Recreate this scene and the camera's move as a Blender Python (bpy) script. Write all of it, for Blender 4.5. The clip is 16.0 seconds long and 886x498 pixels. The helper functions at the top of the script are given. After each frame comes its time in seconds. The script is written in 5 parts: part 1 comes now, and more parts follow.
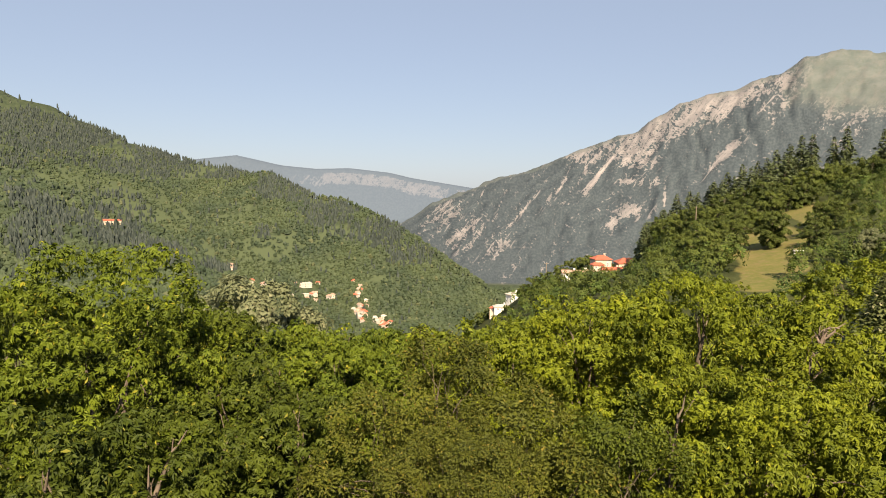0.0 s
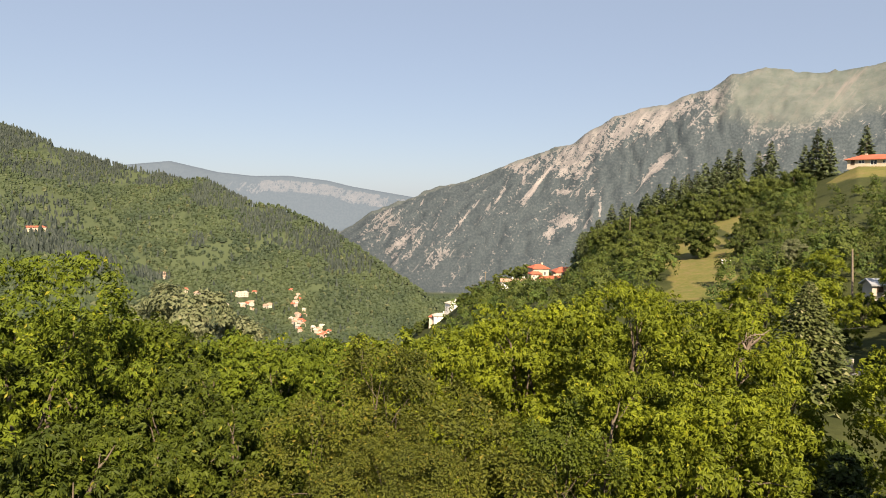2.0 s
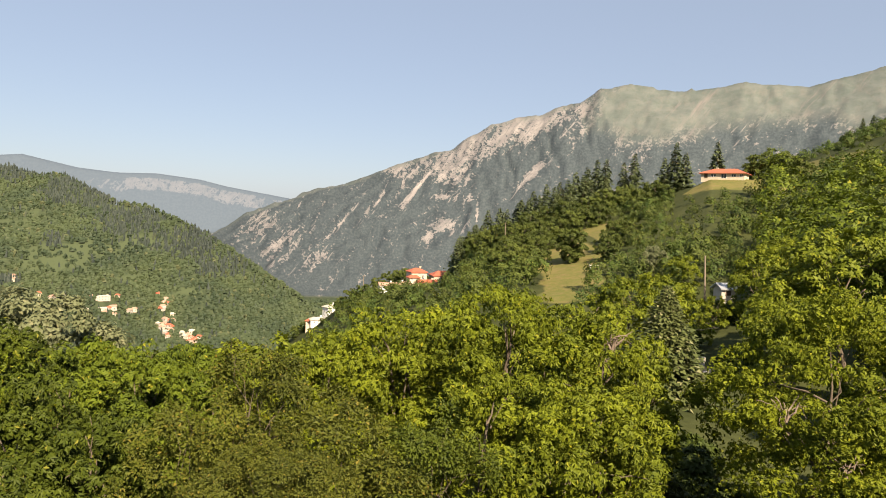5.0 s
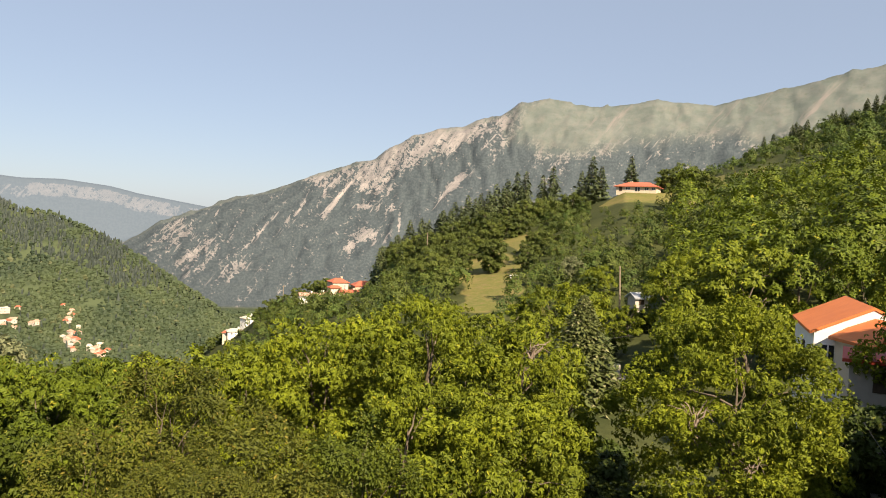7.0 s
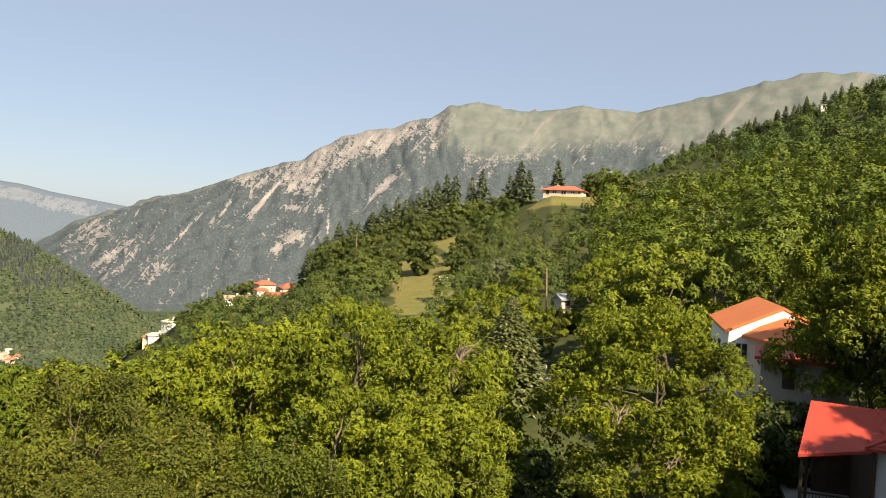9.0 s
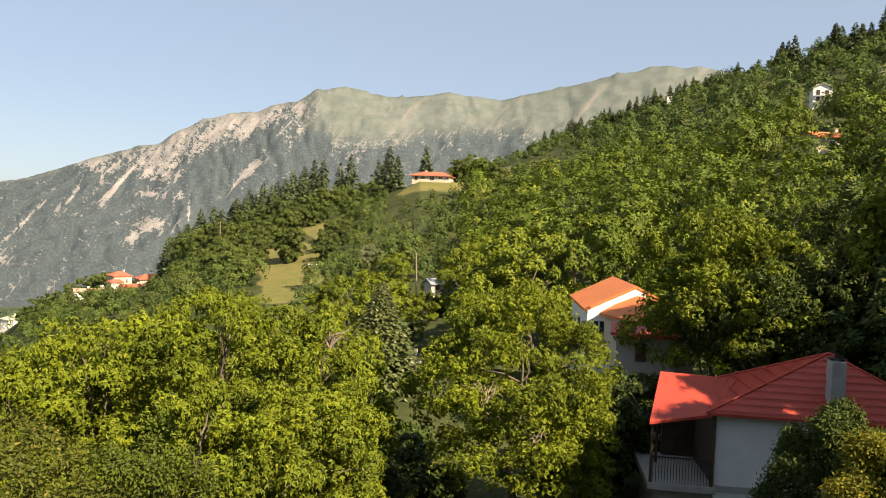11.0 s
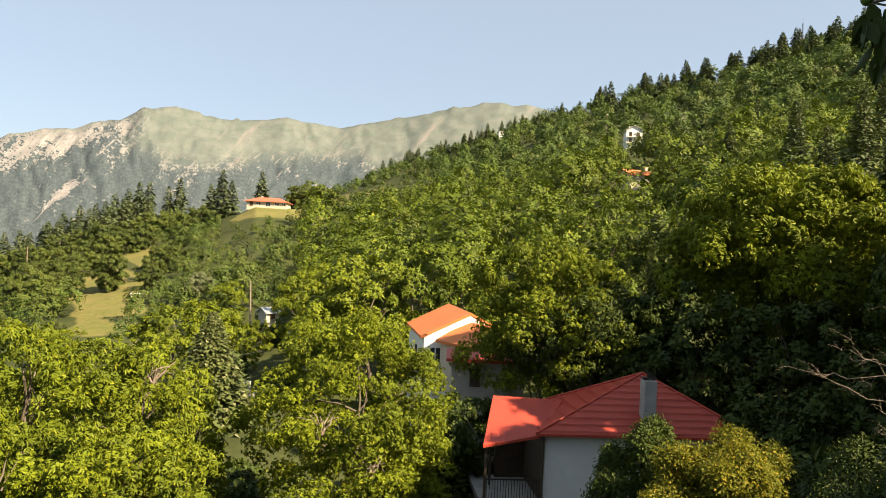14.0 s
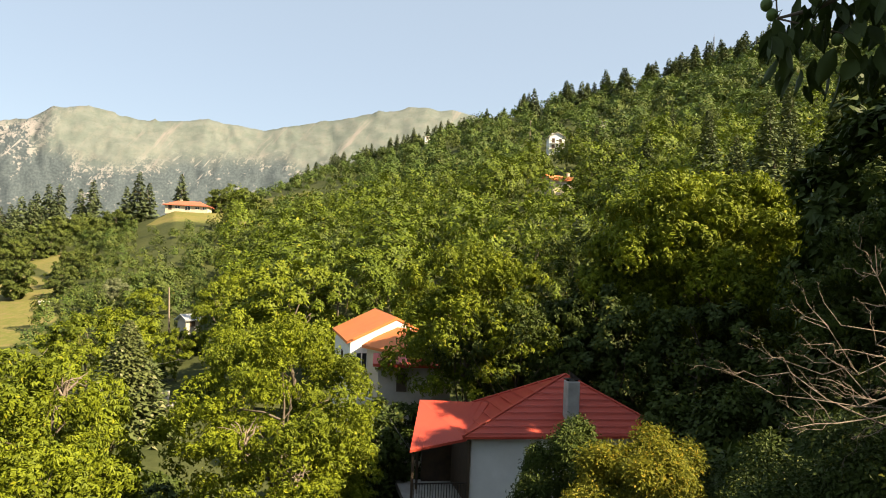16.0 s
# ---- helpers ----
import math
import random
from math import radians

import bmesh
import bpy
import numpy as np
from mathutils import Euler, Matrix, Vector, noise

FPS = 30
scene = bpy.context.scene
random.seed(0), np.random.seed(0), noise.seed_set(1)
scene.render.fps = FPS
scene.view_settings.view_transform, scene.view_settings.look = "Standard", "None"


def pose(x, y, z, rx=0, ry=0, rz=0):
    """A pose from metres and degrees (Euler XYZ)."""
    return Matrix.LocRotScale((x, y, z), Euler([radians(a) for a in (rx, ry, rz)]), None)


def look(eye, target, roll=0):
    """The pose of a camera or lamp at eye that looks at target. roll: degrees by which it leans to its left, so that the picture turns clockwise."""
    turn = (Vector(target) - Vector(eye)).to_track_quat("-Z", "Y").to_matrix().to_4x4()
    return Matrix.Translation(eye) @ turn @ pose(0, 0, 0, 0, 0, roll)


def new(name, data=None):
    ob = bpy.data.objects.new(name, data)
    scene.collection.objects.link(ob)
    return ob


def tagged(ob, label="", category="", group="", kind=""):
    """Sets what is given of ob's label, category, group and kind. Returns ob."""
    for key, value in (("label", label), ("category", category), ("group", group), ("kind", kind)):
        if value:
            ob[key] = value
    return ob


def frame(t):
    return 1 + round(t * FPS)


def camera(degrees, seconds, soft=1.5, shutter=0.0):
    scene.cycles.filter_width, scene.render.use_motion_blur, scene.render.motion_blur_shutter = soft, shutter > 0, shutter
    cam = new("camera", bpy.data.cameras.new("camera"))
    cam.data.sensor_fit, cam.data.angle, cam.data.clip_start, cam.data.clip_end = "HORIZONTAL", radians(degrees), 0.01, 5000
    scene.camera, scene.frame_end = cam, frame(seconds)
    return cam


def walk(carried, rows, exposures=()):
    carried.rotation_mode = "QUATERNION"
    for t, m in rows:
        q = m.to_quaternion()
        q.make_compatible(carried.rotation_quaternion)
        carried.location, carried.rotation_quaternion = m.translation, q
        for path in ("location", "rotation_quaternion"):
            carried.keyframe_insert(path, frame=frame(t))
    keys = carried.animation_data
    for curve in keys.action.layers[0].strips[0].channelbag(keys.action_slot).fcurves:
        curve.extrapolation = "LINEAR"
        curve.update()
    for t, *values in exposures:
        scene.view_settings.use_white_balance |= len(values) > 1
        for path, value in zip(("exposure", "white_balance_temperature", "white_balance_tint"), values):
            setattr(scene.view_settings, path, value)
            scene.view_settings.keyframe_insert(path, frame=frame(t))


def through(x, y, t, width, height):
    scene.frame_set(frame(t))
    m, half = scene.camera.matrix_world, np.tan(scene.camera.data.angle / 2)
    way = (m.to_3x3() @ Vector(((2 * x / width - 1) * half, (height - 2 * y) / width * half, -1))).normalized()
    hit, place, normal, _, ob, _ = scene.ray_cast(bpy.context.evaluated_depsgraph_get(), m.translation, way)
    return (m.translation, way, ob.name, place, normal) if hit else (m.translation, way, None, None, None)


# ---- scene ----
# Camera: held by hand at the edge of a terrace, panning right. z = 0 is its first eye level.
cam = camera(63.18, 16.0, soft=1.0)
ROWS = [  # seconds, place, yaw, pitch, roll
    (0.0, 0.000, 0.000, 0.000, -0.00, -3.99, -0.80),
    (0.5, 0.001, 0.000, 0.000, -1.76, -3.66, -1.00),
    (1.0, 0.001, 0.000, 0.000, -3.30, -3.41, -1.22),
    (1.5, 0.002, 0.001, 0.000, -4.20, -3.27, -1.29),
    (2.0, 0.003, 0.001, 0.000, -4.80, -3.20, -1.27),
    (2.5, 0.003, 0.001, 0.001, -5.81, -3.22, -1.42),
    (3.0, 0.004, 0.001, 0.001, -7.12, -3.19, -1.76),
    (3.5, 0.005, 0.001, 0.001, -8.82, -3.14, -2.16),
    (4.0, 0.005, 0.001, 0.001, -10.94, -3.03, -2.39),
    (4.5, 0.006, 0.002, 0.001, -12.76, -2.84, -2.34),
    (7.0, 0.018, 0.004, 0.003, -20.57, -1.54, -2.74),
    (7.5, 0.020, 0.005, 0.003, -22.13, -1.36, -2.77),
    (8.0, 0.023, 0.006, 0.004, -23.80, -1.24, -2.91),
    (10.5, 0.050, 0.013, 0.008, -32.40, -1.52, -2.54),
    (11.0, 0.057, 0.014, 0.009, -36.52, -1.75, -2.39),
    (11.5, 0.063, 0.016, 0.011, -40.07, -1.26, -2.66),
    (12.0, 0.070, 0.017, 0.012, -41.36, -0.37, -2.80),
    (12.5, 0.079, 0.020, 0.013, -42.61, 0.19, -2.64),
    (13.0, 0.088, 0.022, 0.015, -44.30, 0.32, -2.59),
    (13.5, 0.097, 0.024, 0.016, -46.81, 0.66, -2.64),
    (14.0, 0.106, 0.026, 0.018, -49.21, 1.03, -2.69),
    (14.5, 0.109, 0.027, 0.018, -50.68, 1.15, -2.65),
    (15.0, 0.113, 0.028, 0.019, -51.84, 1.24, -2.54),
    (15.5, 0.116, 0.029, 0.019, -53.24, 1.46, -2.44),
    (16.0, 0.120, 0.030, 0.020, -55.04, 1.64, -2.38),
]
walk(cam, [(t, pose(x, y, z, 0, 0, yaw) @ pose(0, 0, 0, 90 + pitch) @ pose(0, 0, 0, 0, 0, -roll)) for t, x, y, z, yaw, pitch, roll in ROWS],
     [(0.0, 1.46, 6750, 16), (4.5, 1.51, 6750, 15), (8.0, 1.53, 6750, 14), (10.5, 1.6, 6800, 12), (11.0, 1.66, 6800, 12), (11.6, 1.82, 6800, 12), (13.5, 1.88, 7000, 10), (16.0, 1.99, 7100, 9)])

# ---- world and sun ----
SUN_AZ, SUN_EL = 170.0, 38.0
world = bpy.data.worlds.new("world")
scene.world = world
world.use_nodes = True
wn, wl = world.node_tree.nodes, world.node_tree.links
sky = wn.new("ShaderNodeTexSky")
sky.sky_type, sky.sun_disc = "NISHITA", False
sky.sun_elevation, sky.sun_rotation = radians(SUN_EL), radians(SUN_AZ)
sky.altitude, sky.air_density, sky.dust_density, sky.ozone_density = 900, 1.0, 1.6, 1.0
veil = wn.new("ShaderNodeMix")  # thin summer haze, even over the whole sky
veil.data_type = "RGBA"
veil.inputs[0].default_value = 0.62
veil.inputs[7].default_value = (3.32, 4.02, 4.93, 1)
wl.new(sky.outputs[0], veil.inputs[6])
wl.new(veil.outputs[2], wn["Background"].inputs[0])
wn["Background"].inputs[1].default_value = 0.05
sun = new("sun", bpy.data.lights.new("sun", "SUN"))
sun.data.energy, sun.data.angle, sun.data.color = 4.35, radians(0.55), (1.0, 0.85, 0.62)
sun_way = Vector((math.sin(radians(SUN_AZ)) * math.cos(radians(SUN_EL)), math.cos(radians(SUN_AZ)) * math.cos(radians(SUN_EL)), math.sin(radians(SUN_EL))))
sun.matrix_world = look(sun_way * 100, (0, 0, 0))

# ---- materials ----


def material(name, rough=0.8, metal=0.0):
    m = bpy.data.materials.new(name)
    m.use_nodes = True
    b = m.node_tree.nodes["Principled BSDF"]
    b.inputs["Roughness"].default_value, b.inputs["Metallic"].default_value = rough, metal
    b.inputs["Specular IOR Level"].default_value = 0.3
    return m, m.node_tree.nodes, m.node_tree.links, b


def noise_node(n, l, vec, scale, detail=4, rough=0.6):
    t = n.new("ShaderNodeTexNoise")
    t.inputs["Scale"].default_value, t.inputs["Detail"].default_value, t.inputs["Roughness"].default_value = scale, detail, rough
    if vec:
        l.new(vec, t.inputs["Vector"])
    return t.outputs["Fac"]


def ramp(n, l, fac, lo, hi):
    r = n.new("ShaderNodeMapRange")
    r.inputs["From Min"].default_value, r.inputs["From Max"].default_value = lo, hi
    l.new(fac, r.inputs["Value"])
    return r.outputs[0]


def math_node(n, l, op, a, b):
    m = n.new("ShaderNodeMath")
    m.operation = op
    for k, v in enumerate((a, b)):
        if isinstance(v, (int, float)):
            m.inputs[k].default_value = v
        else:
            l.new(v, m.inputs[k])
    return m.outputs[0]


def mix(n, l, fac, a, b):
    m = n.new("ShaderNodeMix")
    m.data_type = "RGBA"
    for socket, v in ((m.inputs[0], fac), (m.inputs[6], a), (m.inputs[7], b)):
        if isinstance(v, (int, float)):
            socket.default_value = v
        elif isinstance(v, tuple):
            socket.default_value = (*v, 1)
        else:
            l.new(v, socket)
    return m.outputs[2]


def bump(n, l, b, height, strength, dist):
    k = n.new("ShaderNodeBump")
    k.inputs["Strength"].default_value, k.inputs["Distance"].default_value = strength, dist
    l.new(height, k.inputs["Height"])
    l.new(k.outputs[0], b.inputs["Normal"])


def plain(name, col, col2, scale=3.0, rough=0.8, metal=0.0, relief=0.2, dist=0.01, fine=40.0):
    """A surface with stains at one scale and grain at another."""
    m, n, l, b = material(name, rough, metal)
    pos = n.new("ShaderNodeTexCoord").outputs["Object"]
    big, small = noise_node(n, l, pos, scale, 5), noise_node(n, l, pos, fine, 3)
    c = mix(n, l, ramp(n, l, big, 0.35, 0.7), col, col2)
    dark = tuple(v * 0.78 for v in col)
    l.new(mix(n, l, math_node(n, l, "MULTIPLY", ramp(n, l, small, 0.45, 0.75), 0.6), c, dark), b.inputs["Base Color"])
    bump(n, l, b, small, relief, dist)
    return m


def leaf_material(name, young, old, yellow=(0.2, 0.17, 0.02), share=0.06, through=0.35, spread=0.6):
    """Leaves: each one its own tint, patches of the crown lighter or darker, light passing through the blade."""
    m, n, l, b = material(name, 0.62)
    island = n.new("ShaderNodeNewGeometry").outputs["Random Per Island"]
    pos = n.new("ShaderNodeNewGeometry").outputs["Position"]
    tree = n.new("ShaderNodeObjectInfo").outputs["Random"]
    patch = ramp(n, l, noise_node(n, l, pos, spread, 3), 0.36, 0.64)
    f = math_node(n, l, "ADD", math_node(n, l, "MULTIPLY", island, 0.4 if spread > 0.2 else 0.2), math_node(n, l, "MULTIPLY", patch, 0.45 if spread > 0.2 else 0.65))
    f = math_node(n, l, "ADD", f, math_node(n, l, "MULTIPLY", tree, 0.15))
    young, old, yellow = (tuple(v * 0.78 for v in q) for q in (young, old, yellow))
    c = mix(n, l, f, old, young)
    c = mix(n, l, math_node(n, l, "GREATER_THAN", island, 1 - share), c, yellow)
    l.new(c, b.inputs["Base Color"])
    b.inputs["Specular IOR Level"].default_value = 0.18
    t = n.new("ShaderNodeBsdfTranslucent")
    l.new(c, t.inputs["Color"])
    s = n.new("ShaderNodeMixShader")
    s.inputs[0].default_value = through
    l.new(b.outputs[0], s.inputs[1])
    l.new(t.outputs[0], s.inputs[2])
    l.new(s.outputs[0], n["Material Output"].inputs["Surface"])
    return m


WALNUT = leaf_material("walnut_leaf", (0.252, 0.298, 0.016), (0.054, 0.082, 0.009), (0.3, 0.3, 0.022), 0.02, 0.16)
MID_WALNUT = leaf_material("mid_green_walnut_leaf", (0.178, 0.232, 0.016), (0.038, 0.066, 0.009), (0.28, 0.27, 0.025), 0.02, 0.14)
# walnut green taken down to stand in for shadow on the shaded trees
SHADE_WALNUT = leaf_material("shade_toned_walnut_leaf", (0.115, 0.15, 0.013), (0.025, 0.043, 0.008), (0.22, 0.22, 0.03), 0.02, 0.14)
OLIVE = leaf_material("fine_leaf", (0.145, 0.158, 0.017), (0.048, 0.064, 0.011), (0.19, 0.16, 0.025), 0.04, 0.14)
# darker leaf copy for trees and shrubs in shade: the shade is in its colour
SHADE_LEAF = leaf_material("shade_dark_leaf", (0.075, 0.105, 0.014), (0.028, 0.047, 0.009), (0.12, 0.13, 0.016), 0.03, 0.1)
GOLD_LEAF = leaf_material("yellow_green_leaf", (0.3, 0.28, 0.025), (0.12, 0.14, 0.015), (0.38, 0.3, 0.03), 0.15)
WOOD_LEAF = leaf_material("woodland_leaf", (0.13, 0.19, 0.034), (0.036, 0.066, 0.019), (0.2, 0.2, 0.045), 0.02, 0.2, 0.13)
OAK_LEAF = leaf_material("oak_leaf", (0.14, 0.175, 0.032), (0.055, 0.08, 0.02), (0.15, 0.135, 0.035), 0.02, 0.15, 0.13)
FIR = leaf_material("fir_needle", (0.15, 0.185, 0.07), (0.07, 0.095, 0.045), (0.11, 0.1, 0.04), 0.03, 0.12, 0.15)
GREY_LEAF = leaf_material("willow_leaf", (0.26, 0.28, 0.15), (0.13, 0.16, 0.07), (0.3, 0.3, 0.16), 0.05, 0.3)
# the two distant woods have haze worked into their leaf colours: greyer and bluer
HAZED_WOOD = leaf_material("far_wood", (0.09, 0.118, 0.052), (0.044, 0.066, 0.038), (0.11, 0.125, 0.06), 0.04, 0.1, 0.008)
HAZED_FIR = leaf_material("far_fir", (0.06, 0.078, 0.062), (0.046, 0.06, 0.054), (0.07, 0.085, 0.055), 0.03, 0.05, 0.006)
# near-black walnut leaf: the hanging bough's silhouette shade is put into the colour
SHADED_BOUGH_LEAF = leaf_material("shaded_walnut_leaf", (0.05, 0.075, 0.014), (0.03, 0.05, 0.012), (0.12, 0.14, 0.02), 0.05, 0.12)
SPRUCE = leaf_material("spruce_needle", (0.17, 0.195, 0.06), (0.06, 0.085, 0.03), (0.28, 0.28, 0.14), 0.1, 0.15, 0.5)
BARK = plain("bark", (0.15, 0.12, 0.088), (0.085, 0.068, 0.052), 2.0, 0.9, relief=0.6, dist=0.02, fine=18)
PALE_BARK = plain("pale_dead_wood", (0.22, 0.175, 0.14), (0.15, 0.115, 0.09), 3.0, 0.85, relief=0.5, dist=0.01, fine=25)
ROOF_OLD = plain("faded_tile_roof", (0.42, 0.27, 0.2), (0.34, 0.2, 0.15), 0.5, 0.85, relief=0.2, fine=8)
ROOF_RED = plain("red_sheet_roof", (0.47, 0.068, 0.04), (0.38, 0.053, 0.036), 0.8, 0.45, relief=0.06, fine=30)
ROOF_ORANGE = plain("orange_tile_roof", (0.62, 0.19, 0.06), (0.52, 0.15, 0.05), 0.7, 0.7, relief=0.1, fine=20)
ROOF_TILE = plain("old_tile_roof", (0.43, 0.125, 0.07), (0.32, 0.095, 0.06), 0.5, 0.8, relief=0.2, fine=8)
WHITE_WALL = plain("white_render", (0.78, 0.77, 0.74), (0.66, 0.65, 0.62), 0.9, 0.85, relief=0.12, fine=60)
CREAM_WALL = plain("cream_render", (0.58, 0.49, 0.38), (0.47, 0.39, 0.3), 0.6, 0.85, relief=0.12, fine=50)
GREY_WALL = plain("grey_render", (0.42, 0.38, 0.33), (0.33, 0.3, 0.26), 0.8, 0.9, relief=0.2, fine=50)
CONCRETE = plain("concrete", (0.4, 0.39, 0.37), (0.28, 0.27, 0.25), 1.5, 0.9, relief=0.25, fine=50)
STONE = plain("pale_stone", (0.5, 0.45, 0.38), (0.36, 0.32, 0.27), 2.5, 0.9, relief=0.4, fine=30)
DARK_WOOD = plain("dark_wood", (0.09, 0.06, 0.04), (0.055, 0.04, 0.03), 3, 0.75, relief=0.3, fine=35)
GREY_WOOD = plain("weathered_wood", (0.26, 0.21, 0.155), (0.17, 0.14, 0.11), 3, 0.85, relief=0.4, fine=35)
TIN = plain("grey_tin", (0.45, 0.47, 0.5), (0.32, 0.33, 0.35), 1.5, 0.45, 0.5, relief=0.05, fine=30)
IRON = plain("dark_iron", (0.05, 0.05, 0.05), (0.09, 0.06, 0.045), 6, 0.6, 0.6, relief=0.1, fine=40)
WHITE_PAINT = plain("white_paint", (0.8, 0.79, 0.77), (0.72, 0.71, 0.69), 2, 0.5, relief=0.05, fine=30)
CABLE = plain("black_cable", (0.03, 0.03, 0.03), (0.05, 0.05, 0.05), 4, 0.6)
NUT = plain("green_walnut_husk", (0.09, 0.14, 0.03), (0.06, 0.1, 0.025), 20, 0.6, relief=0.1, fine=90)


def glass_material():
    m, n, l, b = material("dark_glass", 0.08)
    b.inputs["Base Color"].default_value = (0.02, 0.025, 0.03, 1)
    b.inputs["Specular IOR Level"].default_value = 0.6
    return m


GLASS = glass_material()


def ground_material():
    """Undergrowth, dry meadow, limestone and alpine turf, by the masks that the terrain carries."""
    m, n, l, b = material("ground", 0.95)
    b.inputs["Specular IOR Level"].default_value = 0.1
    pos = n.new("ShaderNodeNewGeometry").outputs["Position"]
    at = n.new("ShaderNodeAttribute")
    at.attribute_name = "cover"
    sep = n.new("ShaderNodeSeparateColor")
    l.new(at.outputs["Color"], sep.inputs[0])
    rock, meadow, turf = sep.outputs[0], sep.outputs[1], sep.outputs[2]
    fl = n.new("ShaderNodeAttribute")
    fl.attribute_name = "flow"
    flow = fl.outputs["Vector"]
    fall = n.new("ShaderNodeVectorMath")  # drawn out down the slope
    fall.operation = "DOT_PRODUCT"
    fall.inputs[1].default_value = (1, -0.75, 0)
    l.new(flow, fall.inputs[0])
    along = n.new("ShaderNodeVectorMath")
    along.operation = "DOT_PRODUCT"
    along.inputs[1].default_value = (0, 0.2, 0)
    l.new(flow, along.inputs[0])
    both = n.new("ShaderNodeCombineXYZ")
    l.new(fall.outputs["Value"], both.inputs[0])
    l.new(along.outputs["Value"], both.inputs[1])
    fall = both.outputs[0]
    near, mid, far = noise_node(n, l, pos, 1.2, 5), noise_node(n, l, pos, 0.08, 5), noise_node(n, l, pos, 0.012, 6, 0.65)
    under = mix(n, l, ramp(n, l, mid, 0.35, 0.65), (0.034, 0.044, 0.015), (0.066, 0.074, 0.025))
    under = mix(n, l, ramp(n, l, near, 0.4, 0.7), under, (0.042, 0.05, 0.017))
    # ground of the far slopes, greyed in colour for haze like its trees
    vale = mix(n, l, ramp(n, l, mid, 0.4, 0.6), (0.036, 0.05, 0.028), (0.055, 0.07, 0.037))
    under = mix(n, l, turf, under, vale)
    dry = mix(n, l, ramp(n, l, mid, 0.35, 0.65), (0.17, 0.15, 0.048), (0.1, 0.112, 0.03))
    dry = mix(n, l, math_node(n, l, "MULTIPLY", ramp(n, l, near, 0.45, 0.7), 0.5), dry, (0.2, 0.155, 0.068))
    dry = mix(n, l, math_node(n, l, "MULTIPLY", ramp(n, l, noise_node(n, l, pos, 0.4, 4, 0.7), 0.5, 0.66), 0.55), dry, (0.19, 0.14, 0.07))
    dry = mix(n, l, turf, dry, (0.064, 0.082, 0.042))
    c = mix(n, l, ramp(n, l, math_node(n, l, "ADD", meadow, math_node(n, l, "MULTIPLY", math_node(n, l, "SUBTRACT", mid, 0.5), 0.5)), 0.35, 0.6), under, dry)
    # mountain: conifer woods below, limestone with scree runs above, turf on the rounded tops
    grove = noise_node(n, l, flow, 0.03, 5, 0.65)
    speck = noise_node(n, l, fall, 0.11, 4, 0.75)
    run = noise_node(n, l, fall, 0.012, 5, 0.65)
    stone = mix(n, l, ramp(n, l, far, 0.4, 0.62), (0.185, 0.175, 0.174), (0.245, 0.228, 0.222))
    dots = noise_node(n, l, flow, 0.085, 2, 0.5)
    stone = mix(n, l, math_node(n, l, "MULTIPLY", ramp(n, l, noise_node(n, l, fall, 0.05, 5, 0.7), 0.5, 0.6), 0.55), stone, (0.115, 0.12, 0.118))
    # woods and turf below carry distance haze in their paler, bluer colours
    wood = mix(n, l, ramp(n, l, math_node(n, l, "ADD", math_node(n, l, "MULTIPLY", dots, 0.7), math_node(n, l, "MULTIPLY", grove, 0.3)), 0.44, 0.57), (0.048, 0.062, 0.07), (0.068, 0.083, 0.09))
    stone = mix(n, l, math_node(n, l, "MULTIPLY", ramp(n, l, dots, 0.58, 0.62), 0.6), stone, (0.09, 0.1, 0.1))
    scree = math_node(n, l, "ADD", rock, math_node(n, l, "MULTIPLY", math_node(n, l, "SUBTRACT", run, 0.5), 1.7))
    scree = math_node(n, l, "ADD", scree, math_node(n, l, "MULTIPLY", math_node(n, l, "SUBTRACT", dots, 0.5), 1.5))
    scree = math_node(n, l, "ADD", scree, math_node(n, l, "MULTIPLY", math_node(n, l, "SUBTRACT", grove, 0.5), 2.0))
    streak = math_node(n, l, "MULTIPLY", ramp(n, l, noise_node(n, l, fall, 0.035, 3, 0.6), 0.6, 0.66), ramp(n, l, rock, 0.1, 0.16))
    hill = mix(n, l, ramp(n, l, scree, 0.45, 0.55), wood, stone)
    hill = mix(n, l, math_node(n, l, "MULTIPLY", streak, 0.7), hill, (0.25, 0.233, 0.226))
    hill = mix(n, l, ramp(n, l, math_node(n, l, "ADD", rock, math_node(n, l, "MULTIPLY", math_node(n, l, "SUBTRACT", speck, 0.5), 1.6)), 0.95, 1.25), hill, (0.3, 0.272, 0.258))
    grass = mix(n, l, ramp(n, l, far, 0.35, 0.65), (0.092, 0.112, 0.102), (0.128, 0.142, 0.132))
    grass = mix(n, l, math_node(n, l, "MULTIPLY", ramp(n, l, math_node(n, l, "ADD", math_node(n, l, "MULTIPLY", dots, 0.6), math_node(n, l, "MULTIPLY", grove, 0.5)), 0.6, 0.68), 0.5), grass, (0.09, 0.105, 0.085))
    grass = mix(n, l, ramp(n, l, run, 0.58, 0.68), grass, (0.17, 0.16, 0.15))
    grass = mix(n, l, math_node(n, l, "MULTIPLY", ramp(n, l, noise_node(n, l, flow, 0.016, 6, 0.72), 0.48, 0.64), 0.45), grass, (0.16, 0.155, 0.14))
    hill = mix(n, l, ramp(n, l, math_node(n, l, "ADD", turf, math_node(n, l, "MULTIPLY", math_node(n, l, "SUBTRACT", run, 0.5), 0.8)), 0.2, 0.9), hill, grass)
    # distance haze put into the colour: the plateau is blended towards blue
    far_haze = n.new("ShaderNodeSeparateXYZ")
    l.new(flow, far_haze.inputs[0])
